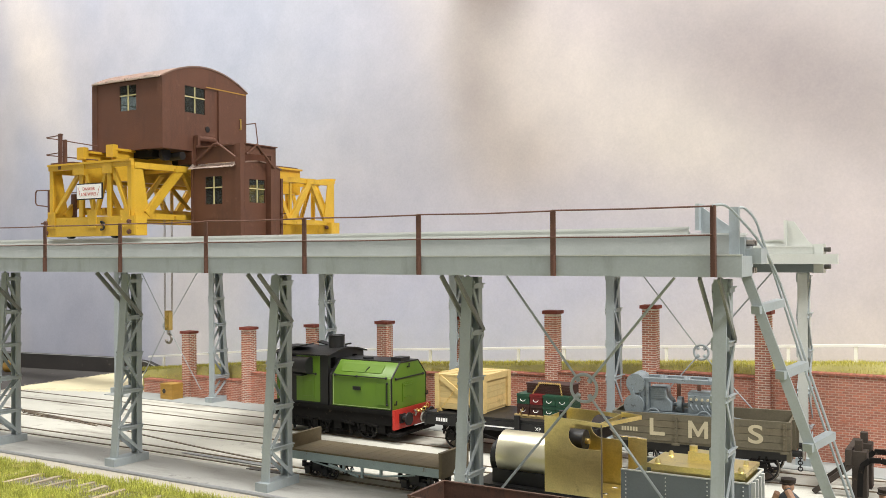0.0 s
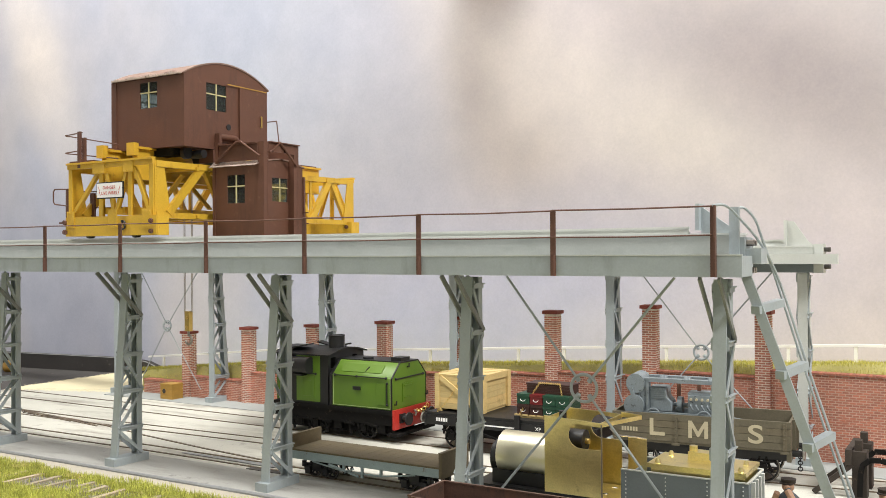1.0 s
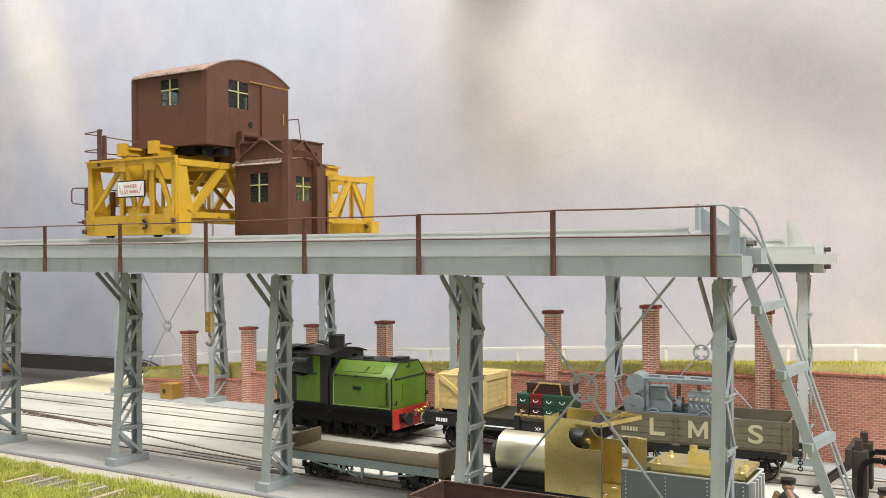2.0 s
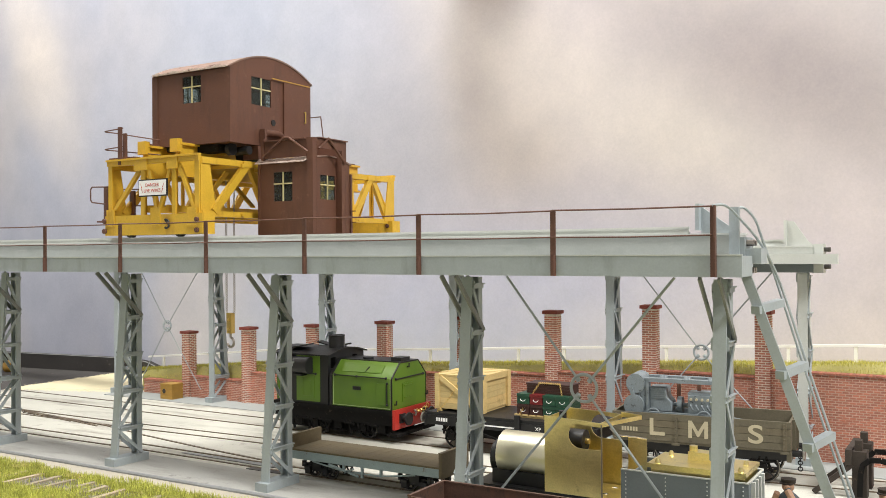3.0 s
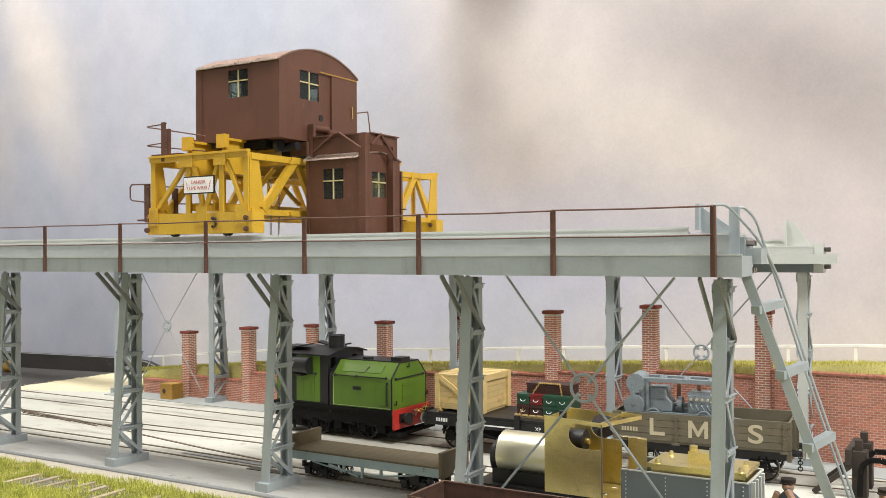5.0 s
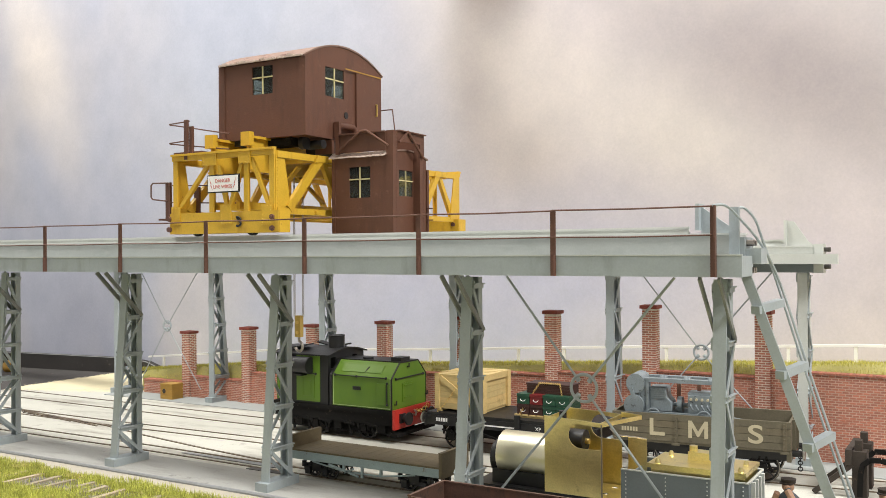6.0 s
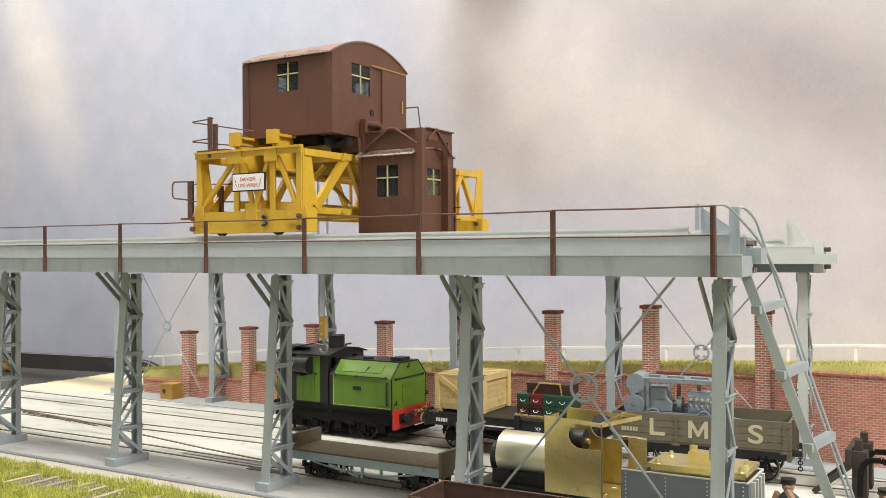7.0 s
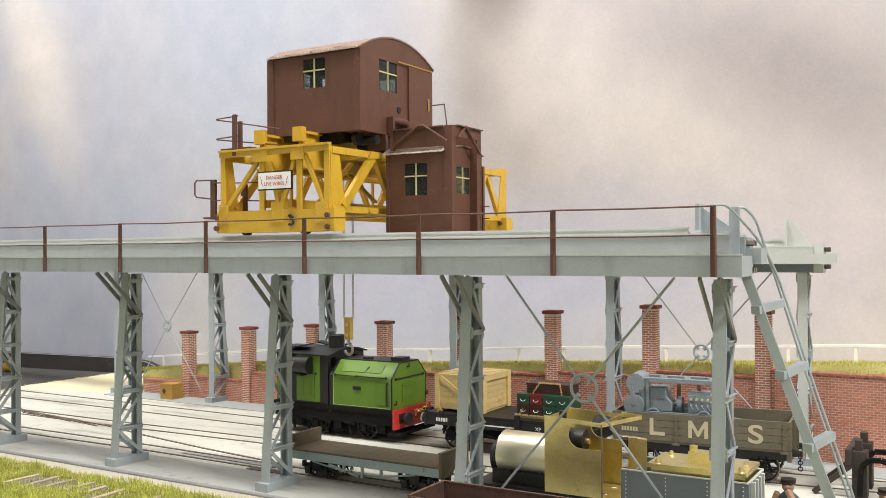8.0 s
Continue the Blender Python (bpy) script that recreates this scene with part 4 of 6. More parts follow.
    # longitudinal floor beams seen through the lattice
    part("inner_brace", bar(B(), (-500, 30, 203), (-470, 30, 230), 1.4, 5.0, (0, 1, 0)), YELLOW, t)
    part("inner_brace", bar(B(), (-500, 60, 230), (-470, 60, 203), 1.4, 5.0, (0, 1, 0)), YELLOW, t)
    for x in (-516, -494):
        part("floor_beam", box(B(), x - 1.5, x + 1.5, -10, 232, 197.6, 203), YELLOW, t)
    # platforms and their rails
    part("platform", box(B(), -560, -531, -10, 8, 241.2, 242.4), RUST, t, "dark platform boards")
    for x, y, z0, z1 in ((-539.3, -11.5, 238, 261), (-542.7, -13.5, 236, 266)):
        part("rail_post", box(B(), x - 1.6, x + 1.6, y - 1, y + 1, z0, z1), RUST, t)
    for z in (264.5, 250.0):
        part("guard_wire", wire(B(), [(-540, -13, z + .5), (-561, -13, z - 0.5), (-562.5, -11, z - 0.8), (-560, -9, z - 1), (-510, -2, z - 10 if z > 260 else z - 7)], 0.5), RUST, t, "thin brown guard wire")
    part("side_platform", box(B(), -590, -560.5, 2, 20, 191.6, 193), RUST, t, "dark side platform boards")
    for x, z1 in ((-585, 222), (-553.5, 217)):
        part("rail_post", box(B(), x - 2.6, x + 2.6, 7, 9, 193, z1), RUST, t)
    for z in (219.5, 206):
        part("guard_wire", wire(B(), [(-585, 7, z), (-560, 8, z - 1), (-515, 10, z - 2.5)], 0.5), RUST, t)
    part("guard_wire", wire(B(), [(-585, 7, 221.5), (-602, 7, 222), (-604, 7, 220), (-604, 7, 211), (-602, 7, 209), (-585, 7, 207)], 0.6), RUST, t)
    part("hanging_hook", wire(B(), [(-489 + 2.0 * math.cos(q), -15.0, 188 + 3.6 * math.sin(q / 2 + 0.4) * (1 if k < 8 else 0.9)) for k, q in [(k, k * 0.6) for k in range(18)]], 0.7), BLACK, t, "small black hook")
    # driver's cab in its hanging frame
    cx0, cx1, cy0, cy1, cz0, cz1 = -446.5, -397, 40, 94, 179.6, 236
    cab = part("cab", panel(B(), (cx0, cy0, cz0), (1, 0, 0), cx1 - cx0, cz1 - cz0, (0, 1, 0), 1.4, [(16, 34.8, 26, 48.7)]), BROWN, t, "brown planked driver's cab")
    part("side_wall", panel(B(), (cx1, cy0 + 1.5, cz0), (0, 1, 0), cy1 - cy0 - 3, cz1 - cz0, (-1, 0, 0), 1.4, [(14.4, 33.2, 27.5, 46.5)]), BROWN, cab)
    part("side_wall", panel(B(), (cx0, cy0 + 1.5, cz0), (0, 1, 0), cy1 - cy0 - 3, cz1 - cz0, (1, 0, 0), 1.4), BROWN, cab)
    part("back_wall", panel(B(), (cx0, cy1, cz0), (1, 0, 0), cx1 - cx0, cz1 - cz0, (0, -1, 0), 1.4, [(14, 36, 24, 45)]), BROWN, cab)
    part("cab_floor", box(B(), cx0 + 1.5, cx1 - 1.5, cy0 + 1.5, cy1 - 1.5, cz0, cz0 + 1.2), BROWN, cab)
    crane_window(cab, (cx0 + 16, cy0 + 0.7, cz0 + 26), (1, 0, 0), (0, 1, 0), 18.8, 22.7)
    crane_window(cab, (cx1 - 0.7, cy0 + 15.9, cz0 + 27.5), (0, 1, 0), (-1, 0, 0), 18.8, 19)
    crane_window(cab, (cx0 + 14, cy1 - 0.7, cz0 + 24), (1, 0, 0), (0, -1, 0), 22, 21)
    n = 9
    arc = [(cy0 - 1.5 + (cy1 - cy0 + 3) * k / n, cz1 + 5.0 * math.sin(math.pi * k / n)) for k in range(n + 1)]
    part("cab_end", prism(B(), [(cx1 - 1.4, y, z) for y, z in arc], (1.4, 0, 0)), BROWN, cab)
    part("cab_end", prism(B(), [(cx0, y, z) for y, z in arc], (1.4, 0, 0)), BROWN, cab)
    bm = B()
    prism(bm, [(cx0 - 1.5, y, z) for y, z in arc] + [(cx0 - 1.5, y, z + 1.0) for y, z in arc[::-1]], (cx1 - cx0 + 2.5, 0, 0))
    part("cab_roof", bm, ROOF_CARD, cab, "pale ragged-edged curved roof")
    # torn pale card standing up along the eave
    bm = B()
    for k in range(30):
        x = cx0 - 1 + k * (cx1 - cx0 + 1) / 30
        prism(bm, [(x, cy0 - 3.2, cz1 - 0.6), (x + 1.75, cy0 - 3.2, cz1 - 0.6 + rnd.uniform(-.4, .2)), (x + 1.75, cy0 + 2, cz1 + 3.2 + rnd.uniform(-.5, .9)), (x, cy0 + 2, cz1 + 3.0 + rnd.uniform(-.5, .9))], (0, 0.3, -0.4))
    part("eave_edge", bm, TORNCARD, cab, "torn pale eave edge")
    part("corner_strip", box(B(), cx0 + 0.2, cx0 + 3, cy0 - 0.6, cy0 - 0.05, cz0, cz1), BROWN, cab)
    # hanging frame of angle posts with riveted edges
    for y0, y1 in ((39.0, 44.6), (75.5, 81.5)):
        bm = box(B(), -396.9, -390.9, y0, y0 + 1.2, 179.5, 253.4)
        box(bm, -392.1, -390.9, y0 + 1.2, y1, 179.5, 253.4)
        for k in range(30):
            bmesh.ops.create_icosphere(bm, subdivisions=1, radius=0.5, matrix=Matrix.Translation((-390.8, y1 - 1.2, 181 + 2.4 * k)))
        part("hanger_post", bm, BROWN, t, "brown riveted angle-iron hanger post")
    part("hanger_post", box(B(), -441.5, -438.4, 37.6, 39.6, 238, 255), BROWN, t)
    bm = box(B(), -438.3, -397, 38.6, 39.8, 239.2, 253.2)
    box(bm, -438.3, -397, 36.4, 38.6, 252.2, 253.2)
    part("top_plate", bm, BROWN, t, bevel=0.15)
    bm = box(B(), -391.9, -390.8, 44.7, 75.4, 246, 254)
    box(bm, -390.8, -388.8, 44.7, 81.4, 253.2, 254)
    part("top_plate", bm, BROWN, t)
    part("top_plate", box(B(), -438, -397, 84.2, 85.6, 241.5, 254), BROWN, t)
    part("stay_rod", wire(B(), [(-438, cy0 - 4, 240.5), (-417, cy0 - 4, 254), (-412, cy0 - 4, 254), (-393, cy0 - 4, 242)], 0.9), BROWN, t, "bent brown stay")
    part("stay_rod", wire(B(), [(-389.5, 45, 245), (-389.5, 57, 254), (-389.5, 78, 236)], 0.9), BROWN, t)
    for y in (cy1 + 4,):
        for z in (199, 190):
            part("step_iron", bar(B(), (cx1, y - 4, z), (cx1 + 6, y - 4, z), 1, 0.8), RUST, t)
    part("side_post", box(B(), -399, -396, cy1 + 0.1, cy1 + 2.5, 180, 229), BROWN, t)
    return t


def crane_crab():
    t = thing("crane_crab", (-490, 60, 253), "brown wooden winch house on wheels with hook and chains", "winch house")
    x0, x1, y0, y1, z0, z1 = -531, -449, 11, 109, 256, 308
    part("front_wall", panel(B(), (x0, y0, z0 - 5), (1, 0, 0), x1 - x0, z1 - z0 + 5, (0, 1, 0), 1.5, [(32, 52, 33, 54)]), BROWN, t)
    part("back_wall", panel(B(), (x0, y1, z0 - 5), (1, 0, 0), x1 - x0, z1 - z0 + 5, (0, -1, 0), 1.5, [(32, 52, 33, 54)]), BROWN, t)
    g = part("gable_wall", panel(B(), (x1, y0 + 1.6, z0 - 5), (0, 1, 0), y1 - y0 - 3.2, z1 - z0 + 5, (-1, 0, 0), 1.5, [(23, 46, 32, 54)]), BROWN, t)
    part("gable_wall", panel(B(), (x0, y0 + 1.6, z0 - 5), (0, 1, 0), y1 - y0 - 3.2, z1 - z0 + 5, (1, 0, 0), 1.5, [(23, 46, 32, 54), (60, 80, 32, 54)]), BROWN, t)
    crane_window(t, (x0 + 32, y0 + 0.8, z0 + 28), (1, 0, 0), (0, 1, 0), 20, 21)
    crane_window(t, (x0 + 32, y1 - 0.8, z0 + 28), (1, 0, 0), (0, -1, 0), 20, 21)
    crane_window(t, (x1 - 0.8, y0 + 24.6, z0 + 27), (0, 1, 0), (-1, 0, 0), 23, 22)
    crane_window(t, (x0 + 0.8, y0 + 24.6, z0 + 27), (0, 1, 0), (1, 0, 0), 23, 22)
    part("house_floor", box(B(), x0 + 1.6, x1 - 1.6, y0 + 1.6, y1 - 1.6, z0 - 5, z0 - 3.5), BROWN, t)
    n = 16
    arc = [(y0 - 1.5 + (y1 - y0 + 3) * k / n, z1 + 14.5 * (1 - (2 * k / n - 1) ** 2)) for k in range(n + 1)]
    for x in (x0, x1 - 1.5):
        part("gable_head", prism(B(), [(x, y, z) for y, z in arc], (1.5, 0, 0)), BROWN, t)
    bm = prism(B(), [(x0 - 1.2, y, z + 0.1) for y, z in arc] + [(x0 - 1.2, y, z + 1.3) for y, z in arc[::-1]], (x1 - x0 + 2.0, 0, 0))
    part("roof", bm, ROOF_CARD, t, "curved roof of pale card painted brown")
    # ragged pale card edge under the roof
    bm = B()
    rnd = random.Random(2)
    for k in range(52):
        x = x0 + 0.6 + k * 1.56
        h = rnd.uniform(0.3, 1.1) + 1.5 * max(0, math.sin(k * 0.75) * math.sin(k * 0.31))
        box(bm, x, x + 1.54, y0 - 2.4 - rnd.uniform(0, .4), y0 - 1.3, z1 + rnd.uniform(0.1, 0.5), z1 + 0.8 + h)
    part("eave_edge", bm, TORNCARD, t, "torn pale eave edge")
    for x in (x0 + 1.5, x1 - 1.5):
        part("corner_post", box(B(), x - 3, x + 3, y0 - 0.8, y0 - 0.05, z0 - 5, z1), BROWN, t)
    part("corner_post", box(B(), x1 + 0.05, x1 + 0.8, y0, y0 + 9, z0 - 5, z1), BROWN, t)
    # sliding door on the gable
    d = part("door", box(B(), x1 + 0.1, x1 + 1.6, y0 + 62, y0 + 94, z0, z1 - 2.5), BROWN, t, "brown sliding door", bevel=0.2)
    part("door_track", bar(B(), (x1 + 1.9, y0 + 47, z1 - 1.6), (x1 + 1.9, y0 + 95, z1 - 1.6), 0.8, 0.9), OCHRE, d, "dull ochre door track")
    part("handle", wire(B(), [(x1 + 1.6, y0 + 88, 275), (x1 + 2.8, y0 + 88, 275), (x1 + 2.8, y0 + 88, 284), (x1 + 1.6, y0 + 88, 284)], 0.6), HOOKPAINT, d, "ochre door handle")
    part("port_hole", rod(B(), (x1 + 0.05, y0 + 50, 271), (x1 + 0.5, y0 + 50, 271), 2.6, 14), BLACK, t)
    part("exhaust_pipe", wire(B(), [(x1 + 3.2, y0 + 36, 261.4), (x1 + 3.2, y0 + 52, 262.0), (x1 + 3.2, y0 + 55, 261.4), (x1 + 3.2, y0 + 57, 259.5), (x1 + 3.2, y0 + 58, 256), (x1 + 3.2, y0 + 58.4, 250)], 2.5, 14), BROWN, t, "bent brown exhaust pipe")
    for z in (281,):
        part("grab_rail", wire(B(), [(x1, y0 + 98, z), (x1 + 11, y0 + 98, z), (x1 + 15, y0 + 98, 252), ], 0.5), RUST, t)
    part("grab_rail", wire(B(), [(x1, y0 + 96, 262), (x1 + 9, y0 + 96, 262), (x1 + 9, y0 + 96, 254)], 0.5), RUST, t)
    part("pipe_bracket", box(B(), x1 + 0.9, x1 + 5.8, y0 + 33.4, y0 + 36.2, 252, 264), BROWN, t)
    # running gear
    part("underframe", box(B(), -520, -496, 14, 106, 247, 250.9), BLACK, t)
    for x in (-526, -490):
        for y in (26, 94):
            part("wheel", rod(B(), (x - 2.5, y, 256.9), (x + 2.5, y, 256.9), 4.0, 18), BLACK, t)
    part("winch_drum", rod(B(), (-478, 55, 245), (-452, 55, 245), 7, 20), BLACK, t)
    part("winch_frame", box(B(), -464, -448, 42, 45, 240, 250.5), BROWN, t)
    part("winch_gear", rod(B(), (-462, 24, 247), (-458, 24, 247), 5.0, 18), BLACK, t)
    part("gear_case", box(B(), -488, -466, 16, 30, 245, 250.8), MATT_BLACK, t, bevel=0.5)
    part("brake_drum", rod(B(), (-474, 38, 248.5), (-468, 38, 248.5), 4.4, 18), HOOKPAINT, t, "greasy ochre brake drum")
    part("winch_gear", rod(B(), (-462, 32, 246), (-448, 32, 246), 3.4, 14), BLACK, t)
    # hook block on two chains
    hb = part("hook_block", box(B(), -498.4, -492.8, 58, 62, 98.5, 115.5), HOOKPAINT, t, "ochre two-cheek hook block", bevel=0.5)
    for z in (102, 110):
        part("pin", rod(B(), (-495.6, 57.2, z), (-495.6, 62.8, z), 1.3, 10), GOLD, hb)
    pts = [(-495.6, 60, 98.5), (-495.6, 60, 95)] + [(-495.6 + 3.6 * math.sin(a), 60, 91 + 3.9 * math.cos(a)) for a in [0.25 * k for k in range(1, 19)]]
    part("hook", wire(B(), pts, 1.1, 8), STEEL, hb, "grey steel hook")
    for x in (-500, -491.2):
        bm = B()
        for k in range(68):
            z = 116 + k * 2.0
            c = (x, 60, z)
            ring(bm, c, (1, 0, 0) if k % 2 else (0, 1, 0), 0.95, 0.28, 8, 5)
        part("chain", bm, STEEL, t, "fine dark chain", kind="stuff")
    return t


BRIDGE = crane_bridge()
CRAB = crane_crab()


# ---- rolling stock ----
def wheel(parent, x, y, r, mat=None, name="wheel", spokes=8, rim=None):
    w = part(name, ring(B(), (x, y, r + 0.4), (0, 1, 0), r - 0.9, 1.1, 28, 6), mat or BLACK, parent, "dark spoked wheel")
    bm = rod(B(), (x, y - 1.2, r + 0.4), (x, y + 1.2, r + 0.4), r * 0.24, 12)
    for k in range(spokes):
        a = 2 * math.pi * k / spokes
        bar(bm, (x, y, r + 0.4), (x + (r - 1) * math.cos(a), y, r + 0.4 + (r - 1) * math.sin(a)), 1.0, 0.9, (0, 1, 0))
    part("spokes", bm, mat or BLACK, w)
    part("tyre", ring(B(), (x, y - 0.9, r + 0.4), (0, 1, 0), r - 0.35, 0.42, 28, 5), rim or STEEL, w, "worn wheel tyre")
    return w


def buffer(parent, x, y, z, d=1, mat=None):
    b = part("buffer", rod(B(), (x, y, z), (x + d * 7, y, z), 2.3, 14), mat or BLACK, parent)
    part("buffer_head", rod(B(), (x + d * 7, y, z), (x + d * 8.6, y, z), 4.6, 20), STEEL if mat is None else mat, b, "steel buffer head")


def axlebox(parent, x, y, z, s=-1):
    bm = box(B(), x - 2.6, x + 2.6, *sorted((y, y + s * 3)), z - 3, z + 3)
    bar(bm, (x - 9, y + s * 1.2, z + 5.2), (x, y + s * 1.2, z + 3.8), 2, 1.2)
    bar(bm, (x, y + s * 1.2, z + 3.8), (x + 9, y + s * 1.2, z + 5.2), 2, 1.2)
    bar(bm, (x - 6, y + s * 0.5, z - 3), (x - 2, y + s * 0.5, z + 8), 1, 1.6)
    bar(bm, (x + 6, y + s * 0.5, z - 3), (x + 2, y + s * 0.5, z + 8), 1, 1.6)
    part("axlebox", bm, MATT_BLACK, parent, "dark axlebox and spring")


def shunter():
    """Apple-green steam shunter: low bonnet, cab with a curved roof, drum chimney."""
    t = thing("steam_shunter", (-385, 175, 0), "apple-green and black steam shunter with red buffer beam", "locomotive")
    X0, X1, Y0, Y1 = -455, -320, 151, 206
    part("footplate", box(B(), X0, X1, Y0 - 2, Y1 + 2, 24.5, 28), MATT_BLACK, t, bevel=0.4)
    part("frame", box(B(), X0 + 2, X1 - 1, Y0 - 1, Y0 + 2, 15, 24.4), MATT_BLACK, t, bevel=0.3)
    part("frame", box(B(), X0 + 2, X1 - 1, Y1 - 2, Y1 + 1, 15, 24.4), MATT_BLACK, t, bevel=0.3)
    part("underframe", box(B(), X0 + 6, X1 - 8, Y0 + 9, Y1 - 9, 5, 24), MATT_BLACK, t)
    bm = box(B(), X1, X1 + 2.4, Y0 - 2, Y1 + 2, 12, 29)
    bb = part("buffer_beam", bm, RED, t, "red front buffer beam", bevel=0.4)
    for y in (Y0 + 9, Y1 - 9):
        part("buffer_housing", box(B(), X1 + 2.4, X1 + 4.0, y - 4, y + 4, 17, 25), BLACK, bb, bevel=0.3)
        part("buffer", rod(B(), (X1 + 4, y, 21), (X1 + 9, y, 21), 2.8, 16), BLACK, bb)
        part("buffer_head", rod(B(), (X1 + 9, y, 21), (X1 + 10.6, y, 21), 5.6, 22), BLACK, bb)
    part("coupling_hook", wire(B(), [(X1 + 2, 175, 22), (X1 + 7, 175, 22), (X1 + 8, 175, 25), (X1 + 6, 175, 26)], 1.0), STEEL, bb)
    bm = B()
    for k in range(8):
        ring(bm, (X1 + 6 + 2.0 * k, 177 - 0.4 * k, 27 - 3.5 * math.sin(math.pi * (k + 1) / 9) + 0.9 * k), (0, 1, 0) if k % 2 else (0.3, 0.2, 1), 1.5, 0.4, 10, 5)
    part("coupling_chain", bm, GOLD, bb, "pale brass coupling links", kind="stuff")
    part("guard_step", box(B(), X1 - 4, X1 + 6, Y0 - 4, Y1 + 4, 6.5, 9), MATT_BLACK, t, bevel=0.3)
    for y in (Y0, Y1):
        part("step_hanger", box(B(), X1 - 2, X1 + 1, y - 1, y + 1, 9, 14), MATT_BLACK, t)
    # bonnet
    zs, zt, ins = 55.5, 68.2, 13.0
    prof = [(Y0, 28.1), (Y1, 28.1), (Y1, zs), (Y1 - ins, zt), (Y0 + ins, zt), (Y0, zs)]
    xf, xb = X1 - 1.5, -388
    part("bonnet", prism(B(), [(xb, y, z) for y, z in prof], (xf - xb, 0, 0)), GREEN, t, "apple-green sheet-metal bonnet", bevel=0.5)
    # black bands and lids
    for x in (xf - 0.5, xb + 0.5):
        bm = B()
        ring_pts = [(Y0 - 0.25, 28.1), (Y0 - 0.25, zs), (Y0 + ins - 0.2, zt + 0.25), (Y1 - ins + 0.2, zt + 0.25), (Y1 + 0.25, zs), (Y1 + 0.25, 28.1)]
        for (ya, za), (yb, zb) in zip(ring_pts, ring_pts[1:]):
            bar(bm, (x, ya, za), (x, yb, zb), 1.4 if x > xb + 2 else 3.0, 0.7, (0, -1, 0) if abs(za - zb) > 10 and ya == yb else (0, 0, 1))
        part("bonnet_band", bm, BLACK, t, "black edge banding")
    part("bonnet_top", box(B(), xb, xf + 0.4, Y0 + ins + 0.6, Y1 - ins - 0.6, zt - 0.3, zt + 0.9), BLACK, t, "black bonnet top")
    part("filler_box", box(B(), X1 - 14, X1 - 3, 168, 182, zt + 0.9, zt + 4.2), BLACK, t, bevel=0.4)
    part("filler_lid", rod(B(), (-362, 173, zt + 0.9), (-362, 173, zt + 2.6), 5, 16), BLACK, t)
    lin = B()
    for a, b in (((xb + 3, 29.5), (xf - 2, 29.5)), ((xb + 3, 56), (xb + 3, 29.5)), ((xf - 2, 56), (xf - 2, 29.5))):
        bar(lin, (a[0], Y0 - 0.1, a[1]), (b[0], Y0 - 0.1, b[1]), 0.5, 0.3, (0, 1, 0))
    part("lining", lin, GREEN_PALE, t, "pale lining")
    h = rod(B(), (xb + 5, Y0 - 0.9, 56.0), (xf - 6, Y0 - 0.9, 56.0), 0.55, 8)
    for x in (xb + 5, xb + 29, xf - 6):
        bmesh.ops.create_icosphere(h, subdivisions=2, radius=1.25, matrix=Matrix.Translation((x, Y0 - 0.7, 56.0)))
    part("handrail", h, BLACK, t)
    part("latch", bar(B(), (-353, Y0 + 4.2, 59.6), (-350.5, Y0 + 7.5, 64), 1.4, 0.9), BLACK, t)
    part("latch", box(B(), -363, -355, Y0 - 1.0, Y0, 44, 47), BLACK, t)
    part("inspection_door", box(B(), -338, -328, Y0 - 0.5, Y0 - 0.02, 32.5, 51), GREEN, t, bevel=0.2)
    vr = rod(B(), (-326.5, Y0 - 0.8, 33), (-326.5, Y0 - 0.8, 51.5), 0.55, 8)
    for z in (33, 51.5):
        bmesh.ops.create_icosphere(vr, subdivisions=2, radius=1.2, matrix=Matrix.Translation((-326.5, Y0 - 0.6, z)))
    part("handrail", vr, BLACK, t)
    fr = rod(B(), (xf + 0.8, Y0 + 5, 54.8), (xf + 0.8, Y1 - 5, 55.4), 0.55, 8)
    for y in (Y0 + 5, Y1 - 5):
        bmesh.ops.create_icosphere(fr, subdivisions=2, radius=1.3, matrix=Matrix.Translation((xf + 0.6, y, 55.2)))
    part("handrail", fr, BLACK, t)
    part("front_door", box(B(), xf, xf + 0.5, 167, 184, 34, 50), GREEN, t, bevel=0.2)
    for z in (37, 47.5):
        part("front_louvre", box(B(), xf + 0.5, xf + 1.1, 169, 182, z, z + 0.9), GREEN, t)
    for y, z in ((Y0 + 3.5, 33), (Y1 - 1, 36), (175, 64)):
        part("lamp_bracket", wire(B(), [(xf, y, z), (xf + 2.2, y, z), (xf + 2.2, y, z + 3.4)], 0.6), BLACK, t)
    # cab
    cx0, cx1 = -451, -391
    part("cab_side", panel(B(), (cx0, Y0, 28.1), (1, 0, 0), cx1 - cx0, 44, (0, 1, 0), 1.2, [(2, 17, 24, 43)]), BLACK, t)
    part("cab_side", panel(B(), (cx0, Y1, 28.1), (1, 0, 0), cx1 - cx0, 44, (0, -1, 0), 1.2, [(2, 17, 24, 43)]), BLACK, t)
    part("cab_front", panel(B(), (cx1, Y0 + 1.3, 28.1), (0, 1, 0), Y1 - Y0 - 2.6, 44.5, (-1, 0, 0), 1.2, [(2.5, 10, 32, 42), (36, 43, 32, 42)]), BLACK, t)
    part("cab_back", panel(B(), (cx0, Y0 + 1.3, 28.1), (0, 1, 0), Y1 - Y0 - 2.6, 44.5, (1, 0, 0), 1.2, [(6, 18, 28, 42), (28, 40, 28, 42)]), BLACK, t)
    part("cab_panel", box(B(), -427, -400, Y0 - 0.6, Y0 - 0.02, 30, 71.5), GREEN, t, "green cab side sheet", bevel=0.2)
